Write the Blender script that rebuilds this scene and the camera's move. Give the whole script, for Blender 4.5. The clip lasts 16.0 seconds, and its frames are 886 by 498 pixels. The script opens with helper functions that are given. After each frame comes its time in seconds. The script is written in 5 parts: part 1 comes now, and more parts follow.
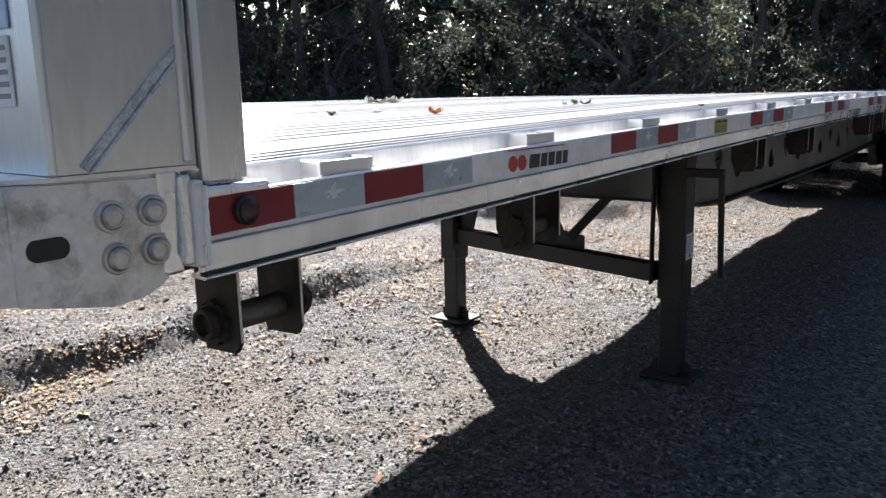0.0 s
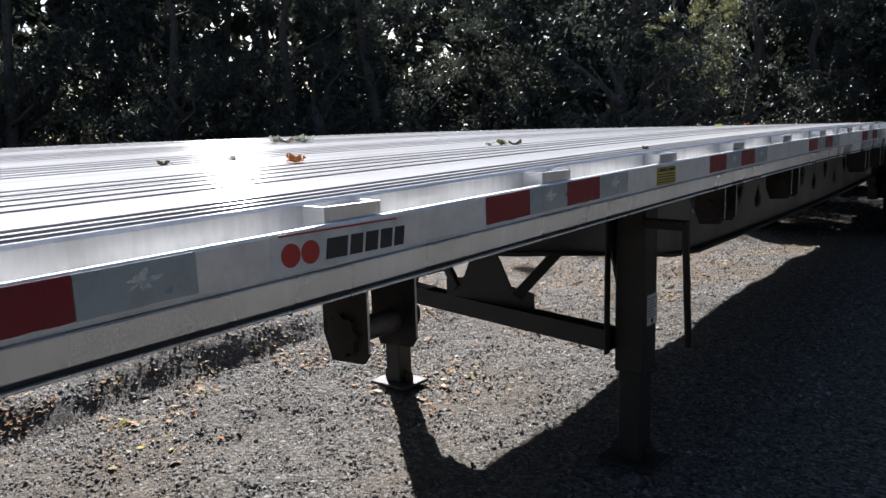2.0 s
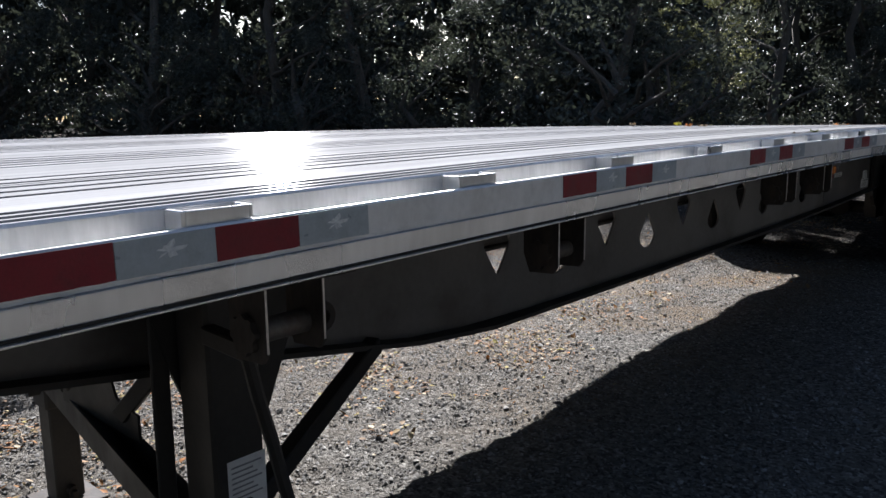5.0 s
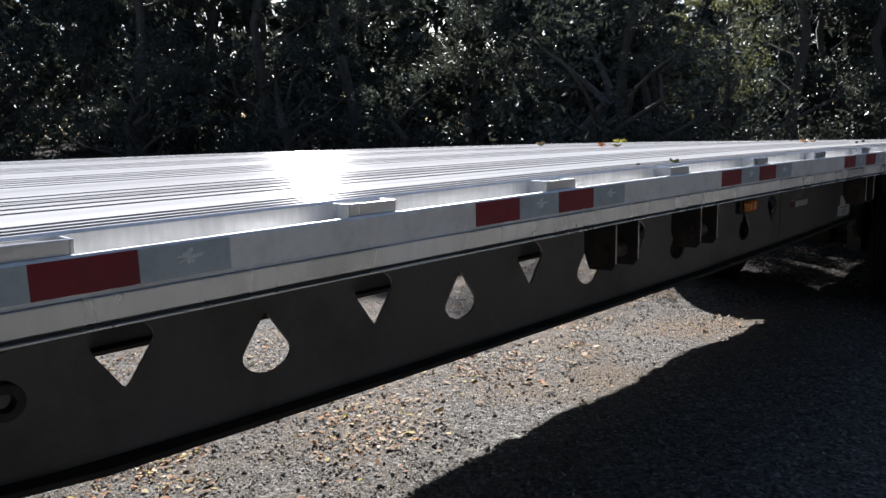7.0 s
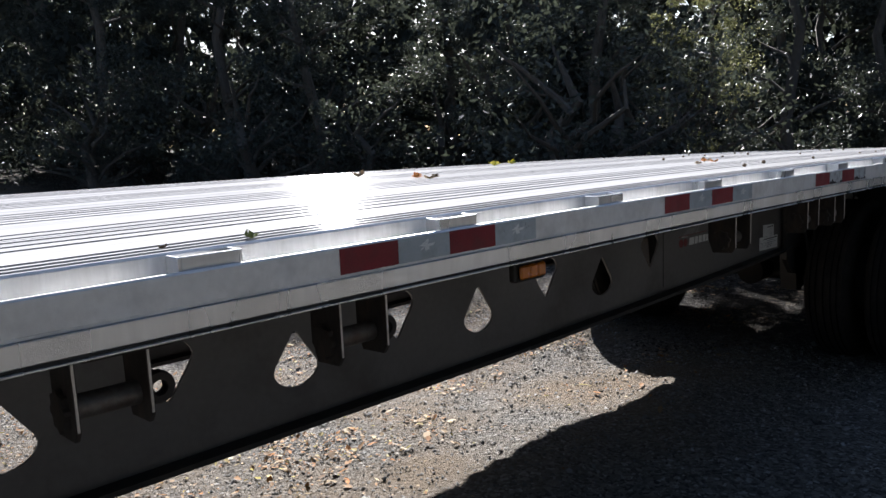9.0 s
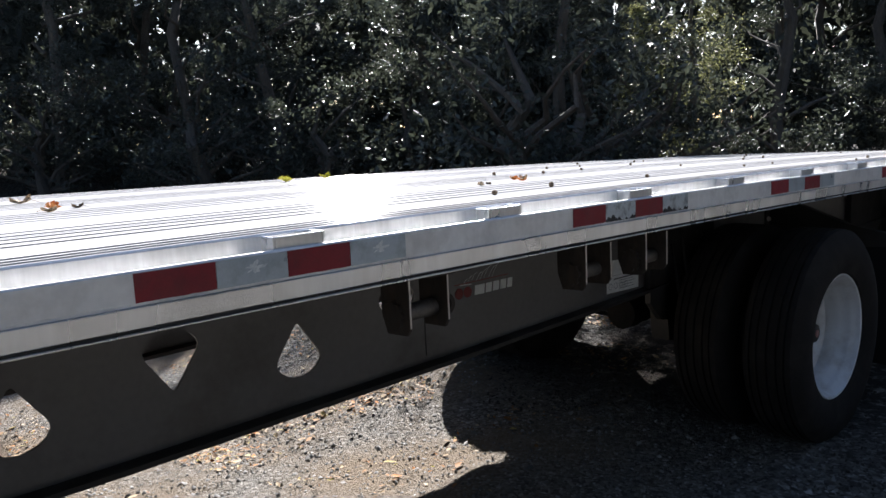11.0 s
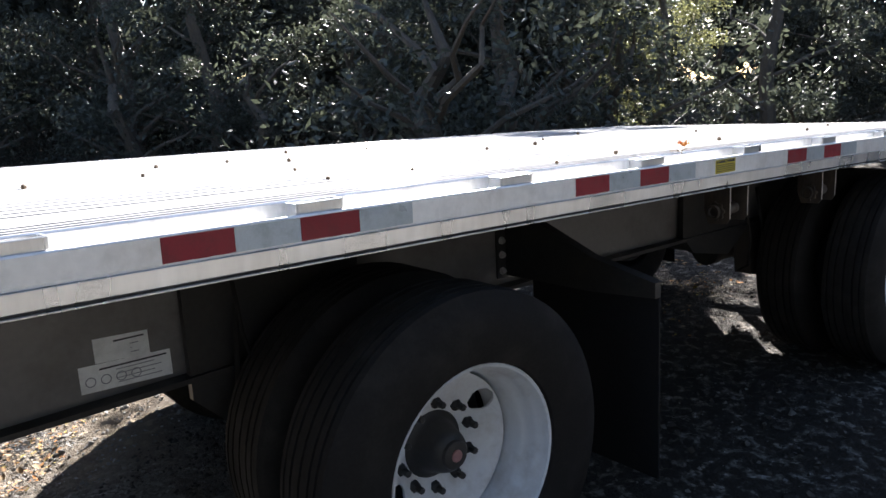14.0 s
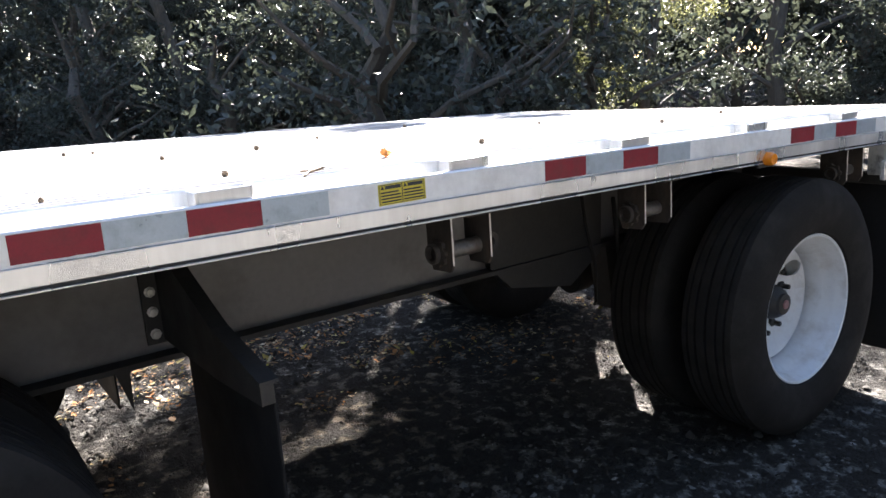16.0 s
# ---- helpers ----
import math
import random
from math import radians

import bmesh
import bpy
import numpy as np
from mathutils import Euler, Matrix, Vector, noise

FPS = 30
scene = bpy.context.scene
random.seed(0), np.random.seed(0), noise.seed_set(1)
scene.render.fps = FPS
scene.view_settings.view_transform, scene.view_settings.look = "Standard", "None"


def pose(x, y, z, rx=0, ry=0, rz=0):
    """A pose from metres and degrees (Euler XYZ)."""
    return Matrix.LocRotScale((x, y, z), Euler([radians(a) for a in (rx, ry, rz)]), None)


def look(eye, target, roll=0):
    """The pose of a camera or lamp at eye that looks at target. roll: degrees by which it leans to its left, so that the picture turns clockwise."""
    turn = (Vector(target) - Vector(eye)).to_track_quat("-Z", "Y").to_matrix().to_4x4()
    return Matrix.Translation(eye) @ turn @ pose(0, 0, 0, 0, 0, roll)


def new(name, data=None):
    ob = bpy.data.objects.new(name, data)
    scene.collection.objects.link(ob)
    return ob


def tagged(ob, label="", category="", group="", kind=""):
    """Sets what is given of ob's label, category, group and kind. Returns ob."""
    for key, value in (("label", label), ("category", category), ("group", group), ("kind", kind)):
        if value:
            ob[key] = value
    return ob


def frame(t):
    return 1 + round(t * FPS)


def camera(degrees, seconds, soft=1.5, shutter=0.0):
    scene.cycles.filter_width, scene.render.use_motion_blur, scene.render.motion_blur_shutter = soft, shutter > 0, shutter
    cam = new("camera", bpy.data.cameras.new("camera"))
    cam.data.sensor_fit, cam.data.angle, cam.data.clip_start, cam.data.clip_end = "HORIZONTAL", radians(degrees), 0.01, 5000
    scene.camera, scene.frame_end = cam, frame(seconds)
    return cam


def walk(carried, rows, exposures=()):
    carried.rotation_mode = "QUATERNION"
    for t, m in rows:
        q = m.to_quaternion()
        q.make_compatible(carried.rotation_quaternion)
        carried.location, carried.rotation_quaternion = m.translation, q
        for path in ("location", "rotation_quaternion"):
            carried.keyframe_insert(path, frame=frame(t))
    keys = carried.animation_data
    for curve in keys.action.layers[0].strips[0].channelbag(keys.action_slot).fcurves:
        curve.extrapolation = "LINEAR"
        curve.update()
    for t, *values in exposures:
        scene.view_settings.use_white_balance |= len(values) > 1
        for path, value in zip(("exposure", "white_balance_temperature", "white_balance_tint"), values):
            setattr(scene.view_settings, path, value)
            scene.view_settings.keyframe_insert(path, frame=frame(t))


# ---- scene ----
# time, eye, target, roll
PATH = [
    (0.0, (0.877, -0.600, 1.422), (-0.9444, 1.7129, 0.8440), -1.27),
    (0.5, (0.823, -0.579, 1.436), (-0.9744, 1.7668, 0.9195), -3.25),
    (1.0, (0.810, -0.454, 1.442), (-0.9505, 1.9244, 0.9509), -2.70),
    (1.5, (0.816, -0.222, 1.444), (-0.9915, 2.1184, 0.9400), -0.39),
    (2.0, (0.806, 0.083, 1.452), (-1.0378, 2.4028, 0.9858), -1.54),
    (2.5, (0.830, 0.408, 1.466), (-1.0495, 2.7002, 1.0064), -2.52),
    (3.0, (0.870, 0.745, 1.473), (-1.0324, 3.0174, 1.0086), -0.55),
    (3.5, (0.884, 1.089, 1.500), (-1.0041, 3.3758, 1.0473), -1.17),
    (4.0, (0.937, 1.437, 1.488), (-0.9924, 3.6836, 1.0064), -1.26),
    (4.2, (0.956, 1.560, 1.493), (-0.9761, 3.7994, 0.9907), -0.39),
    (6.3, (1.050, 3.136, 1.534), (-1.0233, 5.2470, 1.0392), -2.37),
    (6.5, (1.078, 3.275, 1.539), (-1.0297, 5.3604, 1.0811), -1.68),
    (7.0, (1.108, 3.646, 1.545), (-0.9755, 5.7514, 1.0726), -1.10),
    (7.5, (1.135, 4.049, 1.562), (-0.9245, 6.1740, 1.0665), -3.38),
    (8.0, (1.175, 4.415, 1.569), (-0.9451, 6.4790, 1.0735), -2.65),
    (8.5, (1.181, 4.797, 1.581), (-0.9298, 6.8759, 1.1066), -1.77),
    (9.0, (1.217, 5.211, 1.596), (-0.9345, 7.2555, 1.1619), -2.50),
    (9.2, (1.240, 5.366, 1.600), (-0.8944, 7.4273, 1.1622), -2.05),
    (11.3, (1.355, 7.100, 1.595), (-0.8721, 9.0566, 1.1370), -2.50),
    (11.5, (1.376, 7.259, 1.598), (-0.8620, 9.1985, 1.1200), -2.19),
    (12.0, (1.380, 7.700, 1.589), (-0.8728, 9.6185, 1.0950), -2.38),
    (12.5, (1.431, 8.098, 1.589), (-0.8300, 9.9901, 1.0331), -2.41),
    (13.0, (1.442, 8.490, 1.597), (-0.8219, 10.3822, 1.0549), -2.09),
    (13.5, (1.447, 8.883, 1.614), (-0.8428, 10.7413, 1.0618), -3.21),
    (14.0, (1.471, 9.290, 1.611), (-0.8291, 11.1205, 1.0111), -3.03),
    (14.5, (1.465, 9.685, 1.622), (-0.8397, 11.5006, 0.9955), -3.47),
    (15.0, (1.468, 10.102, 1.602), (-0.8950, 11.8310, 0.9482), -3.33),
    (15.5, (1.442, 10.476, 1.584), (-0.9164, 12.2038, 0.9084), -3.78),
    (16.0, (1.456, 10.842, 1.565), (-0.9346, 12.5247, 0.8933), -3.95),
]
cam = camera(60.63, 16.0)
EXPOSURES = [(0.0, 2.1, 6060, 13), (0.5, 1.68, 6040, 13), (1.5, 1.36, 6010, 13), (4.0, 1.3, 5960, 13), (9.0, 1.58, 6060, 13), (11.5, 2.0, 6110, 13), (13.5, 2.6, 6260, 13), (16.0, 3.5, 6420, 14)]
walk(cam, [(t, look(eye, aim, roll)) for t, eye, aim, roll in PATH], EXPOSURES)

# ---- light ----
SUN_SIDE, SUN_UP = 47.5, 31.1   # degrees to the left of +y, and above the horizon
world = bpy.data.worlds.new("sky")
scene.world = world
world.use_nodes = True
wn = world.node_tree
sky = wn.nodes.new("ShaderNodeTexSky")
sky.sky_type = 'NISHITA'
sky.sun_disc = False
sky.sun_elevation = radians(SUN_UP)
sky.sun_rotation = radians(-SUN_SIDE)
wn.nodes["Background"].inputs["Strength"].default_value = 0.040
wn.links.new(sky.outputs[0], wn.nodes["Background"].inputs["Color"])
SUN_WAY = Vector((-math.cos(radians(SUN_UP)) * math.sin(radians(SUN_SIDE)),
                  math.cos(radians(SUN_UP)) * math.cos(radians(SUN_SIDE)), math.sin(radians(SUN_UP))))
sun_data = bpy.data.lights.new("sun", 'SUN')
sun_data.energy, sun_data.angle, sun_data.color = 5.0, radians(0.55), (1.0, 0.95, 0.88)
sun_lamp = new("sun", sun_data)
sun_lamp.matrix_world = look(SUN_WAY * 40, (0, 0, 0))


# ---- materials ----
def material(name, base, rough=0.6, metal=0.0, vary=0.15, scale=8.0, fine=60.0, bump=0.1, stretch=(1, 1, 1),
             dirt=None, dirt_amount=0.3, dirt_scale=3.0, per_object=0.0, rough_vary=0.1, fine_vary=0.5, brushed=None):
    """Base colour with two scales of variation, uneven gloss and fine relief."""
    m = bpy.data.materials.new(name)
    m.use_nodes = True
    nt = m.node_tree
    bsdf = nt.nodes["Principled BSDF"]
    tc = nt.nodes.new("ShaderNodeNewGeometry")
    mp = nt.nodes.new("ShaderNodeMapping")
    mp.inputs["Scale"].default_value = stretch
    nt.links.new(tc.outputs["Position"], mp.inputs["Vector"])
    n1, n2 = nt.nodes.new("ShaderNodeTexNoise"), nt.nodes.new("ShaderNodeTexNoise")
    n1.inputs["Scale"].default_value, n1.inputs["Detail"].default_value = scale, 4
    n2.inputs["Scale"].default_value, n2.inputs["Detail"].default_value = fine, 3
    for n in (n1, n2):
        nt.links.new(mp.outputs[0], n.inputs["Vector"])
    mixf = nt.nodes.new("ShaderNodeMix")
    mixf.data_type = 'FLOAT'
    mixf.inputs[0].default_value = fine_vary
    nt.links.new(n1.outputs[0], mixf.inputs[2])
    nt.links.new(n2.outputs[0], mixf.inputs[3])
    ramp = nt.nodes.new("ShaderNodeMapRange")
    ramp.inputs[1].default_value, ramp.inputs[2].default_value = 0.3, 0.7
    ramp.inputs[3].default_value, ramp.inputs[4].default_value = 1 - vary, 1 + vary
    nt.links.new(mixf.outputs[0], ramp.inputs[0])
    hsv = nt.nodes.new("ShaderNodeHueSaturation")
    hsv.inputs["Color"].default_value = (*base, 1)
    last = ramp.outputs[0]
    if per_object:
        info = nt.nodes.new("ShaderNodeObjectInfo")
        r2 = nt.nodes.new("ShaderNodeMapRange")
        r2.inputs[3].default_value, r2.inputs[4].default_value = 1 - per_object, 1 + per_object
        nt.links.new(info.outputs["Random"], r2.inputs[0])
        mul = nt.nodes.new("ShaderNodeMath")
        mul.operation = 'MULTIPLY'
        nt.links.new(last, mul.inputs[0])
        nt.links.new(r2.outputs[0], mul.inputs[1])
        last = mul.outputs[0]
    nt.links.new(last, hsv.inputs["Value"])
    colour = hsv.outputs[0]
    if dirt:
        n3 = nt.nodes.new("ShaderNodeTexNoise")
        n3.inputs["Scale"].default_value, n3.inputs["Detail"].default_value = dirt_scale, 8
        n3.inputs["Roughness"].default_value = 0.65
        nt.links.new(mp.outputs[0], n3.inputs["Vector"])
        r3 = nt.nodes.new("ShaderNodeMapRange")
        r3.inputs[1].default_value, r3.inputs[2].default_value = 0.48, 0.68
        r3.inputs[3].default_value, r3.inputs[4].default_value = 0, dirt_amount
        nt.links.new(n3.outputs[0], r3.inputs[0])
        mc = nt.nodes.new("ShaderNodeMix")
        mc.data_type = 'RGBA'
        mc.inputs[7].default_value = (*dirt, 1)
        nt.links.new(r3.outputs[0], mc.inputs[0])
        nt.links.new(colour, mc.inputs[6])
        colour = mc.outputs[2]
    nt.links.new(colour, bsdf.inputs["Base Color"])
    bsdf.inputs["Metallic"].default_value = metal
    if brushed:      # wide gloss across the brushing
        way = nt.nodes.new("ShaderNodeCombineXYZ")
        for k in range(3):
            way.inputs[k].default_value = brushed[k]
        bsdf.inputs["Anisotropic"].default_value = 1.0
        nt.links.new(way.outputs[0], bsdf.inputs["Tangent"])
    rr = nt.nodes.new("ShaderNodeMapRange")
    rr.inputs[1].default_value, rr.inputs[2].default_value = 0.3, 0.7
    rr.inputs[3].default_value, rr.inputs[4].default_value = max(rough - rough_vary, 0.03), min(rough + rough_vary, 1)
    nt.links.new(n1.outputs[0], rr.inputs[0])
    nt.links.new(rr.outputs[0], bsdf.inputs["Roughness"])
    if bump:
        b = nt.nodes.new("ShaderNodeBump")
        b.inputs["Strength"].default_value = bump
        b.inputs["Distance"].default_value = 0.004
        nt.links.new(mixf.outputs[0], b.inputs["Height"])
        nt.links.new(b.outputs[0], bsdf.inputs["Normal"])
    return m


DECK_METAL = material("deck aluminium", (0.82, 0.825, 0.835), 0.16, 0.08, 0.12, 2.5, 30, 0.015, (9, 0.15, 1), (0.46, 0.45, 0.44), 0.4, 1.6, 0.06, 0.03, 0.5, (1, 0, 0))
SHADED_GROOVE = material("dull groove aluminium, darkened for shade", (0.26, 0.265, 0.28), 0.6, 0.6, 0.3, 4, 40, 0.1, (1, 0.3, 1))
GROOVE_DARK = material("near-black rail groove", (0.035, 0.034, 0.033), 0.8, 0.0, 0.4, 6, 60, 0.2, (1, 0.6, 1))
RAIL_METAL = material("rail aluminium", (0.84, 0.835, 0.82), 0.45, 0.3, 0.08, 3, 40, 0.03, (1, 1.3, 1.2), (0.40, 0.38, 0.35), 0.35, 7.0)
SIDE_METAL = material("scuffed deck edge", (0.90, 0.90, 0.90), 0.5, 0.25, 0.12, 4, 40, 0.04, (1, 2.2, 0.5), (0.50, 0.50, 0.49), 0.55, 3.0)
# the band's blotchy tone paints in its patchy reflections
BAND_METAL = material("polished rail band", (0.72, 0.73, 0.745), 0.30, 0.8, 0.30, 5.0, 60, 0.01, (1, 1, 0.12), (0.40, 0.39, 0.38), 0.35, 3.0, 0, 0.14, 0.12)
CLEAN_METAL = material("brushed aluminium", (0.76, 0.765, 0.775), 0.34, 0.9, 0.10, 6, 90, 0.06, (1, 1, 0.2), (0.42, 0.41, 0.39), 0.35, 3.0)
SCRATCHED = material("ground weld metal", (0.62, 0.66, 0.69), 0.42, 0.7, 0.35, 60, 240, 0.5, (1, 1, 1), (0.30, 0.33, 0.35), 0.8, 45.0)
CAST_METAL = material("dull aluminium plate", (0.80, 0.79, 0.765), 0.5, 0.6, 0.14, 12, 90, 0.25, (1, 1, 1), (0.26, 0.24, 0.22), 0.75, 22.0)
GALVANISED = material("galvanised bolt", (0.62, 0.60, 0.57), 0.45, 0.9, 0.2, 40, 160, 0.3)
BEAM_PAINT = material("grey frame paint", (0.150, 0.144, 0.141), 0.42, 0.0, 0.12, 3, 50, 0.08, (1, 1, 1), (0.06, 0.05, 0.042), 0.6, 2.5)
BLACK_STEEL = material("black painted steel", (0.022, 0.021, 0.020), 0.55, 0.0, 0.3, 8, 70, 0.2, (1, 1, 1), (0.042, 0.035, 0.028), 0.5, 6.0)
RUST = material("rusty winch steel", (0.042, 0.036, 0.032), 0.7, 0.2, 0.45, 14, 90, 0.4, (1, 1, 0.4), (0.11, 0.078, 0.057), 0.5, 16.0)
DRUM = material("worn winch drum", (0.19, 0.175, 0.16), 0.55, 0.6, 0.3, 14, 90, 0.3, (1, 1, 1), (0.12, 0.07, 0.045), 0.6, 18.0)
RUBBER = material("black rubber", (0.015, 0.0135, 0.0125), 0.85, 0.0, 0.25, 9, 120, 0.25, (1, 1, 1), (0.04, 0.037, 0.033), 0.5, 5.0)
FLAP = material("black mud flap", (0.013, 0.013, 0.014), 0.6, 0.0, 0.25, 6, 60, 0.15)
RIM_PAINT = material("white rim paint", (0.64, 0.66, 0.68), 0.38, 0.0, 0.05, 6, 60, 0.05, (1, 1, 1), (0.3, 0.26, 0.22), 0.45, 7.0)
RIM_DARK = material("dark inner rim paint", (0.085, 0.08, 0.075), 0.7, 0.0, 0.3, 8, 60, 0.15, (1, 1, 1), (0.04, 0.035, 0.03), 0.6, 6.0)
TAPE_RED = material("red reflective tape", (0.235, 0.012, 0.022), 0.5, 0.0, 0.12, 25, 220, 0.2, (1, 1, 1), (0.13, 0.02, 0.025), 0.5, 16.0, 0.1)
TAPE_WHITE = material("silver reflective tape", (0.43, 0.485, 0.52), 0.36, 0.2, 0.08, 25, 220, 0.15, (1, 1, 1), (0.30, 0.34, 0.36), 0.7, 20.0, 0.1)
WORN_MARK = material("pale tape mark", (0.74, 0.77, 0.77), 0.45, 0.1, 0.25, 60, 300, 0.05, (1, 1, 1), (0.40, 0.44, 0.46), 0.9, 60.0)
TAPE_WORN = material("torn reflective tape", (0.55, 0.60, 0.62), 0.4, 0.2, 0.1, 25, 200, 0.3, (1, 1, 1), (0.10, 0.10, 0.10), 0.95, 24.0)
YELLOW = material("yellow sticker", (0.62, 0.50, 0.05), 0.45, 0, 0.05, 30, 200, 0.05)
WHITE_VINYL = material("white sticker", (0.80, 0.81, 0.80), 0.5, 0, 0.06, 30, 200, 0.05, (1, 1, 1), (0.4, 0.4, 0.38), 0.4, 14)
INK = material("dark print", (0.03, 0.03, 0.035), 0.5, 0, 0.1, 30, 200, 0.02)
GREY_INK = material("grey print", (0.25, 0.26, 0.28), 0.5, 0, 0.1, 30, 200, 0.02)
LOGO_RED = material("red print", (0.50, 0.035, 0.03), 0.45, 0, 0.06, 30, 200, 0.02)
HUB_CAP = material("faded oil cap", (0.30, 0.15, 0.14), 0.5, 0, 0.2, 60, 200, 0.1)
DIM_RED = material("faded red print", (0.20, 0.025, 0.025), 0.5, 0, 0.1, 30, 200, 0.02)
PALE_INK = material("pale grey print", (0.60, 0.60, 0.60), 0.5, 0, 0.2, 40, 200, 0.02)
AMBER = material("amber lens", (0.75, 0.22, 0.012), 0.22, 0, 0.05, 30, 300, 0.1)
DARK_LENS = material("dark red lens", (0.05, 0.02, 0.02), 0.3, 0, 0.1, 30, 200, 0.05)
BARK = material("bark", (0.10, 0.085, 0.07), 0.9, 0, 0.35, 6, 40, 0.9, (1, 1, 0.3))
PAPER_BLUE = material("pale blue placard", (0.45, 0.58, 0.75), 0.4, 0, 0.1, 12, 100, 0.05)


def leaf_material(name, base, through_colour, spread=0.35, mix=0.45, rough=0.3):
    m = bpy.data.materials.new(name)
    m.use_nodes = True
    nt = m.node_tree
    bsdf, out = nt.nodes["Principled BSDF"], nt.nodes["Material Output"]
    geo = nt.nodes.new("ShaderNodeNewGeometry")
    mr = nt.nodes.new("ShaderNodeMapRange")
    mr.inputs[3].default_value, mr.inputs[4].default_value = 1 - spread, 1 + spread
    nt.links.new(geo.outputs["Random Per Island"], mr.inputs[0])
    tr = nt.nodes.new("ShaderNodeBsdfTranslucent")
    for colour, socket in ((base, bsdf.inputs["Base Color"]), (through_colour, tr.inputs["Color"])):
        h = nt.nodes.new("ShaderNodeHueSaturation")
        h.inputs["Color"].default_value = (*colour, 1)
        nt.links.new(mr.outputs[0], h.inputs["Value"])
        nt.links.new(h.outputs[0], socket)
    bsdf.inputs["Roughness"].default_value = rough
    bsdf.inputs["Specular IOR Level"].default_value = 0.35
    ms = nt.nodes.new("ShaderNodeMixShader")
    ms.inputs[0].default_value = mix
    nt.links.new(bsdf.outputs[0], ms.inputs[1])
    nt.links.new(tr.outputs[0], ms.inputs[2])
    nt.links.new(ms.outputs[0], out.inputs["Surface"])
    return m


LEAF_A = leaf_material("dark green leaves", (0.062, 0.070, 0.060), (0.085, 0.098, 0.065), 0.5, 0.22, 0.5)
LEAF_B = leaf_material("yellow green leaves", (0.085, 0.095, 0.05), (0.21, 0.215, 0.09), 0.6, 0.4, 0.4)
LEAF_C = leaf_material("dull leaves in the wood", (0.055, 0.062, 0.055), (0.07, 0.08, 0.055), 0.5, 0.2, 0.8)


def litter_material(name, colours, rough=0.8):
    """Pieces of mixed colours, one colour a piece."""
    m = bpy.data.materials.new(name)
    m.use_nodes = True
    nt = m.node_tree
    bsdf = nt.nodes["Principled BSDF"]
    geo = nt.nodes.new("ShaderNodeNewGeometry")
    ramp = nt.nodes.new("ShaderNodeValToRGB")
    ramp.color_ramp.interpolation = 'LINEAR'
    while len(ramp.color_ramp.elements) < len(colours):
        ramp.color_ramp.elements.new(0.5)
    for n, (e, c) in enumerate(zip(ramp.color_ramp.elements, colours)):
        e.position, e.color = n / (len(colours) - 1), (*c, 1)
    nt.links.new(geo.outputs["Random Per Island"], ramp.inputs[0])
    nt.links.new(ramp.outputs[0], bsdf.inputs["Base Color"])
    bsdf.inputs["Roughness"].default_value = rough
    bsdf.inputs["Specular IOR Level"].default_value = 0.2
    return m


STONES = litter_material("mixed gravel stones", [(0.11, 0.107, 0.101), (0.14, 0.135, 0.127), (0.20, 0.195, 0.184), (0.13, 0.119, 0.106), (0.17, 0.167, 0.16), (0.24, 0.231, 0.216), (0.38, 0.37, 0.35)], 0.85)
# a darker copy of the stone colours that paints in the shade by the wheels
SHADE_STONES = litter_material("gravel stones darkened for shade", [(0.030, 0.027, 0.024), (0.045, 0.041, 0.036), (0.06, 0.053, 0.045), (0.04, 0.035, 0.03), (0.075, 0.068, 0.06), (0.17, 0.16, 0.145)], 0.9)
LITTER = litter_material("mixed dry leaves", [(0.12, 0.07, 0.036), (0.34, 0.17, 0.06), (0.24, 0.16, 0.085), (0.46, 0.18, 0.04), (0.17, 0.10, 0.05), (0.36, 0.26, 0.15), (0.52, 0.43, 0.30), (0.34, 0.28, 0.05), (0.20, 0.12, 0.06), (0.44, 0.33, 0.20)], 0.75)


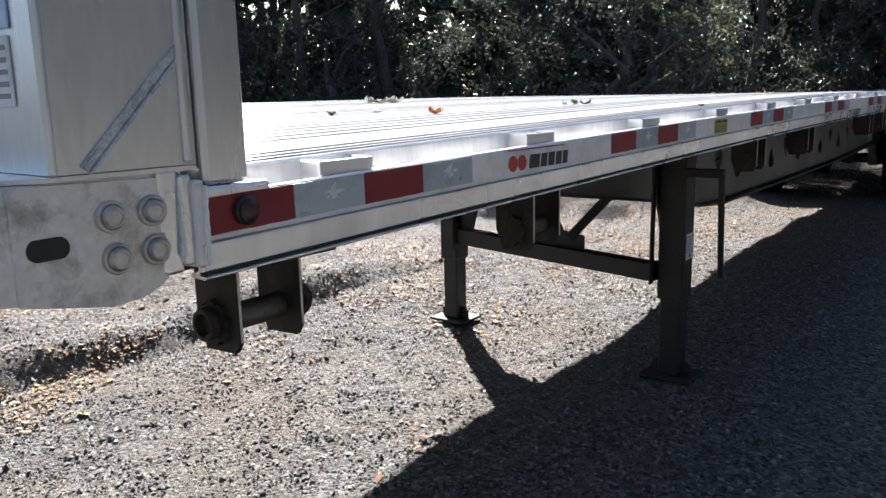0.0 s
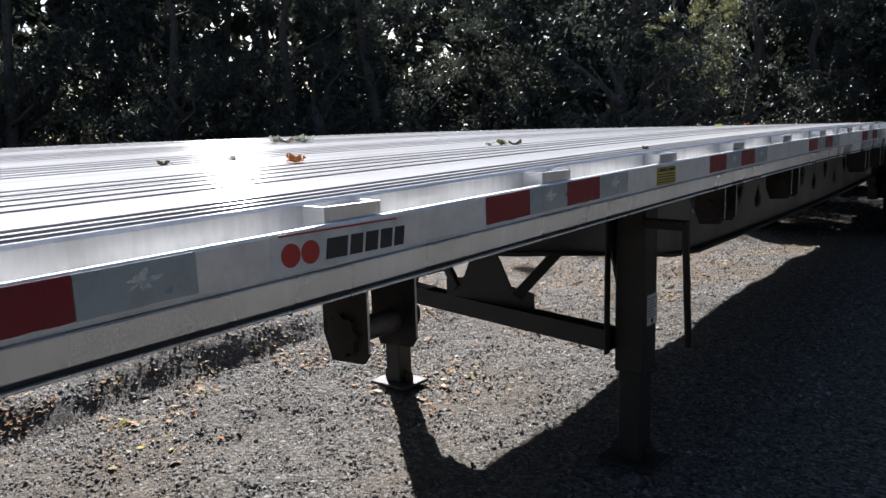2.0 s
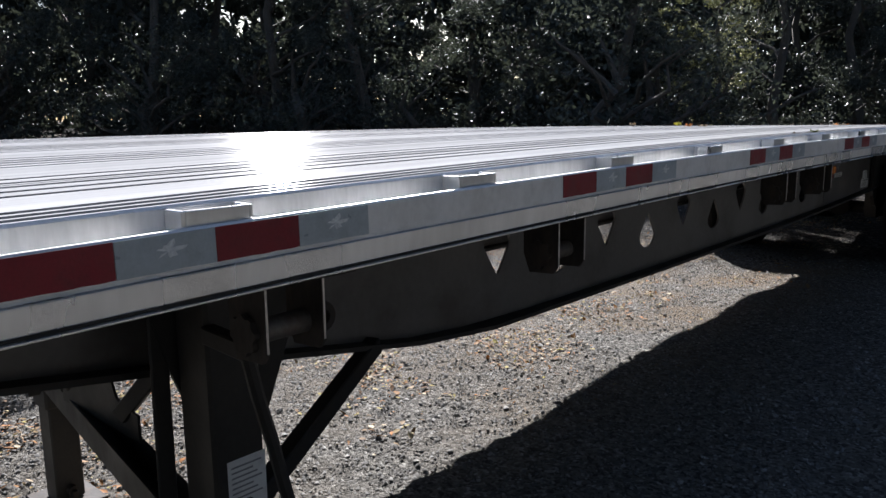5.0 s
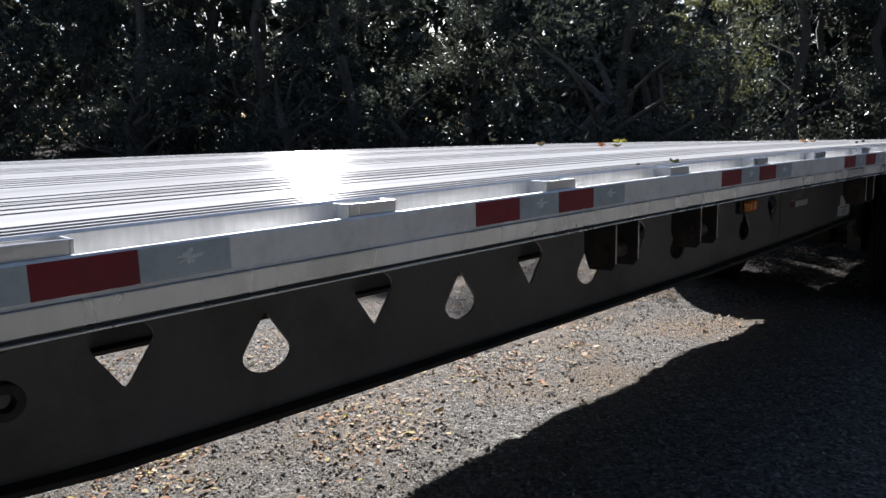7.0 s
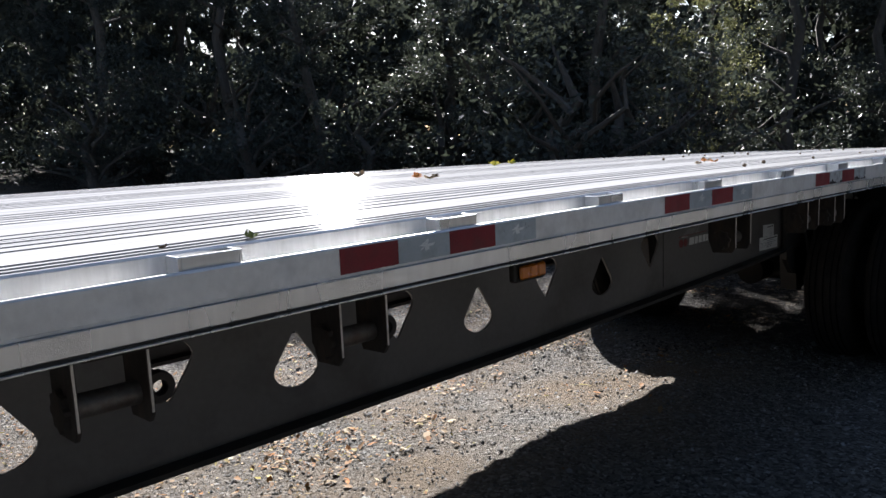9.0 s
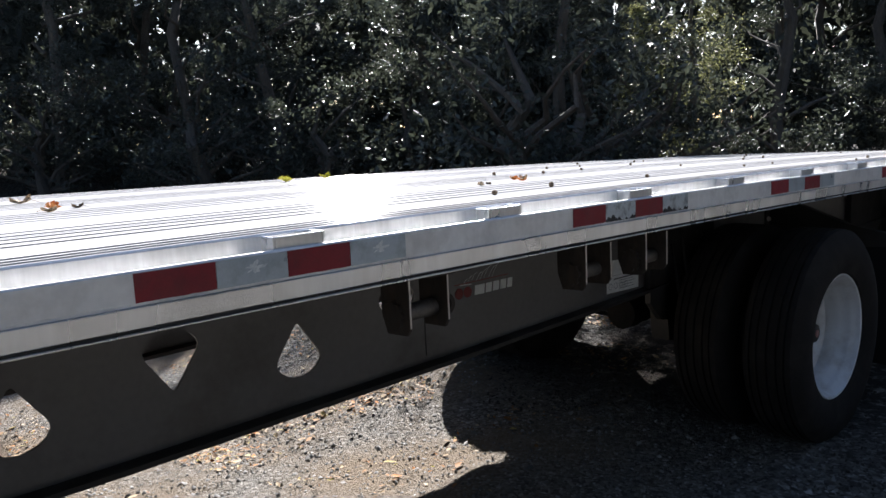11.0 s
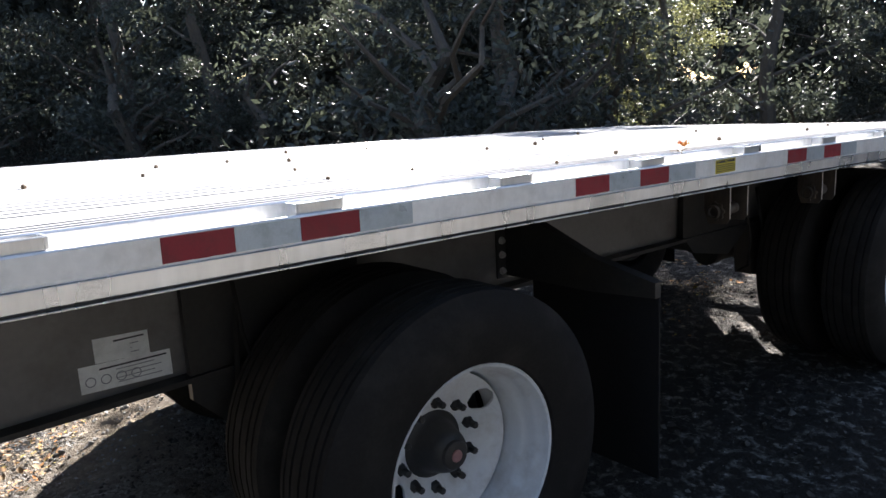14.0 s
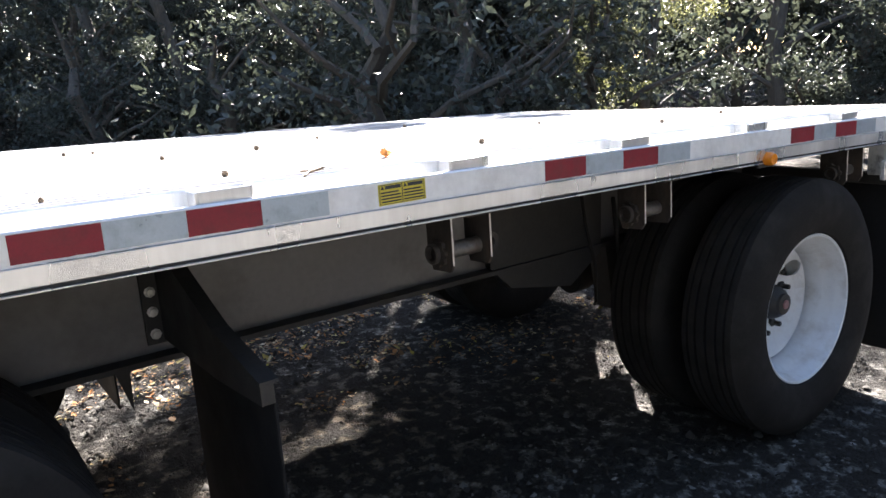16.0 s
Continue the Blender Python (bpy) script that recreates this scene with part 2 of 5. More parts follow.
def gravel_material():
    m = bpy.data.materials.new("grey crushed gravel")
    m.use_nodes = True
    nt = m.node_tree
    bsdf = nt.nodes["Principled BSDF"]
    geo = nt.nodes.new("ShaderNodeNewGeometry")
    warp = nt.nodes.new("ShaderNodeTexNoise")
    warp.inputs["Scale"].default_value = 30
    add = nt.nodes.new("ShaderNodeMix")
    add.data_type, add.blend_type = 'RGBA', 'LINEAR_LIGHT'
    add.inputs[0].default_value = 0.012
    nt.links.new(geo.outputs["Position"], warp.inputs["Vector"])
    nt.links.new(geo.outputs["Position"], add.inputs[6])
    nt.links.new(warp.outputs["Color"], add.inputs[7])
    cells = nt.nodes.new("ShaderNodeTexVoronoi")
    cells.inputs["Scale"].default_value = 62
    cells2 = nt.nodes.new("ShaderNodeTexVoronoi")
    cells2.inputs["Scale"].default_value = 190
    for c in (cells, cells2):
        nt.links.new(add.outputs[2], c.inputs["Vector"])
    ramp = nt.nodes.new("ShaderNodeValToRGB")
    stops = [(0.0, (0.065, 0.062, 0.056)), (0.35, (0.142, 0.135, 0.122)), (0.7, (0.225, 0.213, 0.19)), (0.9, (0.285, 0.27, 0.24)), (1.0, (0.44, 0.425, 0.395))]
    while len(ramp.color_ramp.elements) < len(stops):
        ramp.color_ramp.elements.new(0.5)
    for e, (p, c) in zip(ramp.color_ramp.elements, stops):
        e.position, e.color = p, (*c, 1)
    sep = nt.nodes.new("ShaderNodeSeparateColor")
    nt.links.new(cells.outputs["Color"], sep.inputs[0])
    nt.links.new(sep.outputs[0], ramp.inputs[0])
    patch = nt.nodes.new("ShaderNodeTexNoise")
    patch.inputs["Scale"].default_value, patch.inputs["Detail"].default_value = 1.1, 6
    nt.links.new(geo.outputs["Position"], patch.inputs["Vector"])
    pr = nt.nodes.new("ShaderNodeMapRange")
    pr.inputs[1].default_value, pr.inputs[2].default_value = 0.38, 0.68
    pr.inputs[3].default_value, pr.inputs[4].default_value = 0.0, 0.6
    nt.links.new(patch.outputs[0], pr.inputs[0])
    soil = nt.nodes.new("ShaderNodeMix")
    soil.data_type = 'RGBA'
    soil.inputs[7].default_value = (0.215, 0.168, 0.118, 1)
    # the ground turns from grey gravel to trodden tan soil along the trailer
    sep_p = nt.nodes.new("ShaderNodeSeparateXYZ")
    nt.links.new(geo.outputs["Position"], sep_p.inputs[0])
    along = nt.nodes.new("ShaderNodeMapRange")
    along.inputs[1].default_value, along.inputs[2].default_value = 4.5, 9.0
    along.inputs[3].default_value, along.inputs[4].default_value = 1.0, 2.0
    nt.links.new(sep_p.outputs[1], along.inputs[0])
    more = nt.nodes.new("ShaderNodeMath")
    more.operation, more.use_clamp = 'MULTIPLY', True
    nt.links.new(pr.outputs[0], more.inputs[0])
    nt.links.new(along.outputs[0], more.inputs[1])
    across = nt.nodes.new("ShaderNodeMapRange")
    across.inputs[1].default_value, across.inputs[2].default_value = -0.2, -1.3
    nt.links.new(sep_p.outputs[0], across.inputs[0])
    both = nt.nodes.new("ShaderNodeMath")
    both.operation = 'MULTIPLY'
    nt.links.new(more.outputs[0], both.inputs[0])
    nt.links.new(across.outputs[0], both.inputs[1])
    nt.links.new(both.outputs[0], soil.inputs[0])
    nt.links.new(ramp.outputs[0], soil.inputs[6])
    # brown earth between stones by the wheels, darkened to paint in the shade
    shaded_earth = nt.nodes.new("ShaderNodeMix")
    shaded_earth.data_type = 'RGBA'
    shaded_earth.inputs[7].default_value = (0.030, 0.026, 0.022, 1)
    shade_by_y = nt.nodes.new("ShaderNodeMapRange")
    shade_by_y.inputs[1].default_value, shade_by_y.inputs[2].default_value = 9.6, 11.2
    shade_by_y.inputs[3].default_value, shade_by_y.inputs[4].default_value = 0.0, 0.95
    nt.links.new(sep_p.outputs[1], shade_by_y.inputs[0])
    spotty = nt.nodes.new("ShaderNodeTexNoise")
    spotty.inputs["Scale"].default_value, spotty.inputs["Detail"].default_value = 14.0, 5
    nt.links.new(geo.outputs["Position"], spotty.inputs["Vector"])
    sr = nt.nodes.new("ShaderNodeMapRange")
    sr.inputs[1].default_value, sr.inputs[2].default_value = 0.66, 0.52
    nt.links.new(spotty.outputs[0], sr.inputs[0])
    shade_amount = nt.nodes.new("ShaderNodeMath")
    shade_amount.operation = 'MULTIPLY'
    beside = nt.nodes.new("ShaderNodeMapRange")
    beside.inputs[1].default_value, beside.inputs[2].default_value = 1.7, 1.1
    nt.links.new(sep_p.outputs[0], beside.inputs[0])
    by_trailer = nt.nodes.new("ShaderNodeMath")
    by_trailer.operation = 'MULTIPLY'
    nt.links.new(shade_by_y.outputs[0], by_trailer.inputs[0])
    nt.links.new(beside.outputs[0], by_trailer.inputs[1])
    nt.links.new(by_trailer.outputs[0], shade_amount.inputs[0])
    nt.links.new(sr.outputs[0], shade_amount.inputs[1])
    nt.links.new(shade_amount.outputs[0], shaded_earth.inputs[0])
    nt.links.new(soil.outputs[2], shaded_earth.inputs[6])
    nt.links.new(shaded_earth.outputs[2], bsdf.inputs["Base Color"])
    bsdf.inputs["Roughness"].default_value = 0.88
    bsdf.inputs["Specular IOR Level"].default_value = 0.15
    mix = nt.nodes.new("ShaderNodeMath")
    mix.operation = 'ADD'
    nt.links.new(cells.outputs["Distance"], mix.inputs[0])
    nt.links.new(cells2.outputs["Distance"], mix.inputs[1])
    b = nt.nodes.new("ShaderNodeBump")
    b.invert = True
    b.inputs["Strength"].default_value, b.inputs["Distance"].default_value = 1.0, 0.013
    nt.links.new(mix.outputs[0], b.inputs["Height"])
    nt.links.new(b.outputs[0], bsdf.inputs["Normal"])
    return m


for dull in (RUBBER, FLAP, DECK_METAL):
    dull.node_tree.nodes["Principled BSDF"].inputs["Specular IOR Level"].default_value = 0.2
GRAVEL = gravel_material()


# ---- mesh helpers ----
class Build:
    """Collects points and faces of one mesh."""

    def __init__(self):
        self.v, self.f = [], []

    def add(self, pts, faces):
        k = len(self.v)
        self.v += [tuple(p) for p in pts]
        self.f += [tuple(i + k for i in face) for face in faces]
        return self

    def box(self, x0, x1, y0, y1, z0, z1, bevel=0.0, turn=None):
        """A box with its edges cut off by bevel."""
        b = min(bevel, (x1 - x0) / 2.1, (y1 - y0) / 2.1, (z1 - z0) / 2.1)
        bm = bmesh.new()
        bmesh.ops.create_cube(bm, size=1)
        for v in bm.verts:
            v.co = ((x0 + x1) / 2 + v.co.x * (x1 - x0), (y0 + y1) / 2 + v.co.y * (y1 - y0), (z0 + z1) / 2 + v.co.z * (z1 - z0))
        if b > 0:
            bmesh.ops.bevel(bm, geom=bm.edges[:], offset=b, segments=1, affect='EDGES')
        bm.verts.index_update()
        pts = [turn @ v.co if turn else v.co for v in bm.verts]
        self.add(pts, [[v.index for v in f.verts] for f in bm.faces])
        bm.free()
        return self

    def bar(self, a, b, w, h, up=(0, 0, 1), bevel=0.004):
        """A bar of width w and height h from a to b."""
        a, b = Vector(a), Vector(b)
        y = (b - a).normalized()
        x = y.cross(Vector(up)).normalized()
        z = x.cross(y)
        m = Matrix((x, y, z)).transposed().to_4x4()
        m.translation = a
        return self.box(-w / 2, w / 2, 0, (b - a).length, -h / 2, h / 2, bevel, m)

    def lathe(self, profile, axis, centre, n=32, closed=False):
        """Turns (radius, along) pairs round an axis, 'x', 'y' or 'z'."""
        k, m = len(profile), []
        for i in range(n):
            c, s = math.cos(2 * math.pi * i / n), math.sin(2 * math.pi * i / n)
            for r, a in profile:
                p = {'x': (a, r * c, r * s), 'y': (r * c, a, r * s), 'z': (r * c, r * s, a)}[axis]
                m.append((centre[0] + p[0], centre[1] + p[1], centre[2] + p[2]))
        faces = []
        for i in range(n):
            j = (i + 1) % n
            for q in range(k if closed else k - 1):
                faces.append((i * k + q, i * k + (q + 1) % k, j * k + (q + 1) % k, j * k + q))
        if not closed:
            faces += [tuple(i * k for i in range(n))[::-1], tuple(i * k + k - 1 for i in range(n))]
        return self.add(m, faces)

    def tube(self, pts, r, n=8):
        """A round rod along points."""
        pts = [Vector(p) for p in pts]
        rings = []
        for i, p in enumerate(pts):
            way = (pts[min(i + 1, len(pts) - 1)] - pts[max(i - 1, 0)]).normalized()
            x = way.cross(Vector((0.31, 0.2, 0.93))).normalized()
            y = way.cross(x)
            rad = r[i] if isinstance(r, (list, tuple)) else r
            rings += [p + rad * (math.cos(2 * math.pi * k / n) * x + math.sin(2 * math.pi * k / n) * y) for k in range(n)]
        faces = [(i * n + k, i * n + (k + 1) % n, (i + 1) * n + (k + 1) % n, (i + 1) * n + k) for i in range(len(pts) - 1) for k in range(n)]
        faces += [tuple(range(n))[::-1], tuple(range((len(pts) - 1) * n, len(pts) * n))]
        return self.add(rings, faces)

    def sweep(self, profile, ys, lift=None):
        """A closed (x, z) profile drawn along y, lifted by lift(y)."""
        k = len(profile)
        pts = [(x, y, z + (lift(y) + twist(x, y) if lift else 0)) for y in ys for x, z in profile]
        faces = [(i * k + q, (i + 1) * k + q, (i + 1) * k + (q + 1) % k, i * k + (q + 1) % k) for i in range(len(ys) - 1) for q in range(k)]
        faces += [tuple(range(k)), tuple(range((len(ys) - 1) * k, len(ys) * k))[::-1]]
        return self.add(pts, faces)

    def plate(self, outline, x0, x1, axis='x'):
        """A flat plate of an outline in the other two axes, from x0 to x1 thick."""
        n = len(outline)
        put = {'x': lambda a, b, t: (t, a, b), 'y': lambda a, b, t: (a, t, b), 'z': lambda a, b, t: (a, b, t)}[axis]
        pts = [put(a, b, x0) for a, b in outline] + [put(a, b, x1) for a, b in outline]
        faces = [tuple(range(n)), tuple(range(n, 2 * n))[::-1]] + [(i, n + i, n + (i + 1) % n, (i + 1) % n) for i in range(n)]
        return self.add(pts, faces)

    def mesh(self, name, mat, smooth=False, weld=False):
        me = bpy.data.meshes.new(name)
        me.from_pydata(self.v, [], self.f)
        me.materials.append(mat)
        bm = bmesh.new()
        bm.from_mesh(me)
        if weld:
            bmesh.ops.remove_doubles(bm, verts=bm.verts[:], dist=1e-5)
        bmesh.ops.recalc_face_normals(bm, faces=bm.faces[:])
        bm.to_mesh(me)
        bm.free()
        if smooth:
            me.shade_smooth()
            me.set_sharp_from_angle(angle=radians(35))
        return me


def part(name, made, mat, parent, label="", at=None, smooth=False):
    """Links a mesh as one object under a thing or a part. made: a Build, or a mesh that is shared."""
    me = made if isinstance(made, bpy.types.Mesh) else made.mesh(name, mat, smooth)
    ob = new(name, me)
    ob.parent = parent
    if at is not None:
        ob.matrix_basis = at if isinstance(at, Matrix) else Matrix.Translation(at)
    return tagged(ob, label)


def thing(name, label, category, at=(0, 0, 0), group="", kind=""):
    ob = new(name)
    ob.location = at
    ob.empty_display_size = 0.1
    return tagged(ob, label, category, group, kind)


# ---- ground ----
def ground_height(x, y):
    """Nearly level lot, a little higher by the wheels, with a low ridge of loose gravel behind the trailer."""
    rise = 0.06 * np.clip((y - 8.6) / 1.6, 0, 1) * np.clip((y - 8.6) / 1.6, 0, 1)
    rise = rise + 0.10 * (np.clip(x, -3.5, -0.9) + 1.7) * np.clip((y - 4) / 3, 0, 1) * np.clip((10.2 - y) / 1.5, 0, 1)
    foot = -3.06 + 0.10 * np.sin(0.9 * y + 0.4) + 0.035 * np.sin(4.3 * y) + 0.015 * np.sin(11 * y)
    lump = 0.92 + 0.08 * np.sin(2.3 * y + 1) + 0.07 * np.sin(5.1 * y + 3 * x) + 0.05 * np.sin(11.7 * y + 5 * x)
    ends = np.clip((5.2 - y) / 1.8, 0, 1)
    up = np.clip((foot - x) / 0.33, 0, 1)
    ridge = 0.19 * lump * up * up * (3 - 2 * up) * np.clip(1.15 - (foot - x) / 1.1, 0.25, 1) * ends
    up2 = np.clip((foot - 0.72 + 0.1 * np.sin(1.7 * y) - x) / 0.3, 0, 1)
    ridge2 = 0.12 * lump * up2 * np.clip(1.2 - (foot - 0.72 - x) / 1.2, 0, 1) * ends
    step = 0.035 * np.clip((-2.0 - x + 0.12 * np.sin(3 * y)) / 0.07, 0, 1) * np.exp(-((x + 2.3) / 0.35) ** 2) * np.exp(-((y - 2.75) / 0.5) ** 2)
    rut = -0.03 * np.exp(-((x + 2.25 + 0.08 * (y - 3)) / 0.2) ** 2) * ends
    ridge = ridge + step + rut
    bank = 0.9 * np.clip((-x - 9) / 12, 0, 1.5) ** 1.3
    wave = 0.012 * np.sin(1.9 * x + 0.7 * y) + 0.010 * np.sin(3.1 * y - 1.3 * x) + 0.006 * np.sin(7.3 * x + 5.1 * y)
    return rise + ridge + ridge2 + bank + wave


def build_ground():
    fx = np.concatenate([[-900, -300, -120, -60, -40, -30], np.arange(-24, -6, 0.5), np.arange(-6, -4.2, 0.07), np.arange(-4.2, -2.8, 0.035), np.arange(-2.8, 3, 0.07), np.arange(3, 24, 1.0), [30, 60, 120, 300, 900]])
    fy = np.concatenate([[-900, -300, -120, -60, -30], np.arange(-20, -2, 1.0), np.arange(-2, 16, 0.09), np.arange(16, 40, 1.0), [50, 80, 150, 300, 900]])
    gx, gy = np.meshgrid(fx, fy, indexing="ij")
    near = (np.abs(gx) < 30) & (np.abs(gy) < 42)
    gz = np.where(near, ground_height(gx, gy), np.where(gx < -30, 1.2, 0.0))
    rng = np.random.default_rng(3)
    fine = (gx > -6) & (gx < 3) & (gy > -2) & (gy < 16)
    gz = gz + np.where(fine, rng.normal(0, 0.005, gx.shape), 0)
    n, m = gx.shape
    pts = np.stack([gx, gy, gz], -1).reshape(-1, 3)
    i = (np.arange(n - 1)[:, None] * m + np.arange(m - 1)).ravel()
    me = bpy.data.meshes.new("ground")
    me.from_pydata(pts.tolist(), [], np.stack([i, i + m, i + m + 1, i + 1], 1).tolist())
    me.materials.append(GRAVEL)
    me.shade_smooth()
    tagged(new("ground", me), "grey crushed gravel yard with dusty patches", "ground", kind="structure")


build_ground()


def scatter(name, label, category, mat, pts, sizes, shape, flat, rng, tilt=0.5):
    """Many small pieces of one low shape in one mesh, turned and sized at random."""
    base, faces = shape
    base, faces = np.array(base, float), np.array(faces)
    n, k = len(pts), len(base)
    yaw = rng.uniform(0, 2 * np.pi, n)
    v = base[None] * sizes[:, None, None] * rng.uniform(0.65, 1.35, (n, 1, 3)) * np.array([1, 1, flat])
    v += rng.normal(0, 0.10, v.shape) * sizes[:, None, None] * np.array([1, 1, flat])
    a = rng.normal(0, tilt, n)
    c, s = np.cos(a)[:, None], np.sin(a)[:, None]
    v = np.stack([v[..., 0], c * v[..., 1] - s * v[..., 2], s * v[..., 1] + c * v[..., 2]], -1)
    c, s = np.cos(yaw)[:, None], np.sin(yaw)[:, None]
    v = np.stack([c * v[..., 0] - s * v[..., 1], s * v[..., 0] + c * v[..., 1], v[..., 2]], -1) + pts[:, None]
    fs = (faces[None] + (np.arange(n) * k)[:, None, None]).reshape(-1, faces.shape[1])
    me = bpy.data.meshes.new(name)
    nv, nf, w = n * k, len(fs), faces.shape[1]
    me.vertices.add(nv)
    me.vertices.foreach_set("co", v.astype(np.float32).ravel())
    me.loops.add(nf * w)
    me.loops.foreach_set("vertex_index", fs.astype(np.int32).ravel())
    me.polygons.add(nf)
    me.polygons.foreach_set("loop_start", np.arange(0, nf * w, w, dtype=np.int32))
    me.update(calc_edges=True)
    me.materials.append(mat)
    return tagged(new(name, me), label, category, kind="stuff")


STONE = ([(0.1, 0, 0.9), (0.9, 0, -0.2), (0.2, 0.9, -0.3), (-0.8, 0.4, -0.2), (-0.5, -0.85, -0.3), (0.55, -0.8, -0.2)],
         [(0, 1, 2), (0, 2, 3), (0, 3, 4), (0, 4, 5), (0, 5, 1)])
LEAF = ([(0, -1, 0), (0.45, -0.35, 0.18), (0.5, 0.3, 0.25), (0, 1, 0.1), (-0.5, 0.3, 0.3), (-0.45, -0.35, 0.2), (0, 0, 0)],
        [(0, 1, 6), (1, 2, 6), (2, 3, 6), (3, 4, 6), (4, 5, 6), (5, 0, 6)])


def build_gravel():
    rng = np.random.default_rng(7)

    def spots(n, x0, x1, y0, y1):
        x, y = rng.uniform(x0, x1, n), rng.uniform(y0, y1, n)
        return np.stack([x, y, ground_height(x, y) + 0.003], 1)

    p = np.concatenate([spots(86000, -3.6, 0.2, -0.6, 9.8), spots(20000, -6, -3.4, -0.5, 9), spots(17000, -4, 0.6, 9.8, 15)])
    p = p[(p[:, 1] < 6.3) | (p[:, 1] > 9.8) | (rng.uniform(0, 1, len(p)) < 0.4)]
    s = np.clip(rng.lognormal(math.log(0.0062), 0.42, len(p)), 0.003, 0.022) * np.where(p[:, 1] > 9.8, 1.25, 1)
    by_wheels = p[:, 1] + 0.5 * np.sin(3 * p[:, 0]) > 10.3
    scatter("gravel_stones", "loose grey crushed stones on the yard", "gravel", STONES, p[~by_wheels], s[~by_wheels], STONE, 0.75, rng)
    scatter("gravel_stones", "loose stones by the wheels, darkened for the shade", "gravel", SHADE_STONES, p[by_wheels], s[by_wheels], STONE, 0.75, rng)
    # dry leaves lie in drifts under and behind the trailer
    y = rng.uniform(-1, 15, 26000)
    x = np.where(y < 3, -2.98, np.where(y < 5, -2.75, -2.35)) + rng.normal(0, 1, len(y)) * np.where(y < 3, 0.28, 0.48)
    drift = np.array([noise.noise(Vector((a * 1.3, b * 1.3, 4))) + 0.5 * noise.noise(Vector((a * 5, b * 5, 9))) for a, b in zip(x, y)])
    keep = drift > np.where(np.abs(x + 2.95) < 0.25, -0.05, np.where(y > 5, 0.08, 0.20))
    x, y = x[keep], y[keep]
    # and in small heaps here and there
    spread_out = len(x)
    for hx, hy, many in ((-1.66, 3.02, 26), (-2.45, 3.96, 24), (-1.55, 5.89, 16), (-1.92, 3.41, 34), (-1.7, 3.6, 24), (-1.10, 1.70, 14), (-0.90, 1.80, 12), (-2.03, 7.59, 60), (-1.74, 6.93, 40), (-2.2, 6.5, 60),
                         (-1.6, 6.15, 24), (-1.55, 7.9, 14), (-2.5, 9.1, 30), (-2.7, 9.5, 24), (-4.4, 1.5, 160), (-4.3, 0.8, 140), (-4.6, 2.4, 130), (-5.0, 1.6, 140), (-3.9, 5.0, 80), (-2.2, 3.2, 24), (-2.5, 1.75, 12), (-1.5, 4.5, 14)):
        many = int(many * 2.2)
        x = np.concatenate([x, hx + rng.normal(0, 0.055 + 0.0013 * many, many)])
        y = np.concatenate([y, hy + rng.normal(0, 0.07 + 0.0016 * many, many)])
    # a thick bed beyond the far side, which the beam's holes show
    far_x, far_y = rng.uniform(-4.6, -1.7, 9000), rng.uniform(4.2, 10.2, 9000)
    keep = np.array([noise.noise(Vector((a * 1.1, b * 1.1, 21))) for a, b in zip(far_x, far_y)]) > 0.35 + 0.5 * (far_x + 2.3)
    x, y = np.concatenate([far_x[keep], x]), np.concatenate([far_y[keep], y])
    spread_out += int(keep.sum())
    p = np.stack([x, y, ground_height(x, y) + 0.010], 1)
    leaf_size = np.clip(rng.lognormal(math.log(0.0105), 0.45, len(p)), 0.004, 0.028) * np.where(np.arange(len(p)) >= spread_out, 1.1, 1)
    scatter("leaf_litter", "scattered dry brown and orange leaves on the gravel", "dry leaves", LITTER, p, leaf_size, LEAF, 0.6, rng, 0.3)


build_gravel()

# ---- the flatbed trailer ----
WIDE, FRONT, REAR = 2.59, -0.012, 14.45
TAPE_Z, DECK_Z = 1.335, 1.416      # lower edge of the tape and top of the deck, at mid-length
TAPE_Y = (0.002, 1.229, 2.424, 3.662, 4.870, 6.084, 7.322, 8.538, 9.762, 10.966, 12.210, 13.386)     # where each group of tapes starts


def arch(y):
    """The trailer's upward bow."""
    return -0.077 * ((y - 6.5) / 6.5) ** 2 - 0.0095 * min(max((4 - y) / 3, 0), 1) + 0.003 * min(max((y - 4) / 1.5, 0), 1)


def twist(x, y):
    """The far side stands a little high at the front and low at the rear."""
    y = min(max(y, 1.5), 14.5)
    return x / -2.53 * (0.052 - 0.01014 * (y - 2.46) + 0.00046 * (y - 2.46) * (y - 6.8))


YS = [FRONT + (REAR - FRONT) * i / 60 for i in range(61)]
trailer = thing("flatbed_trailer", "parked aluminium flatbed trailer with red and silver reflective tape", "trailer")


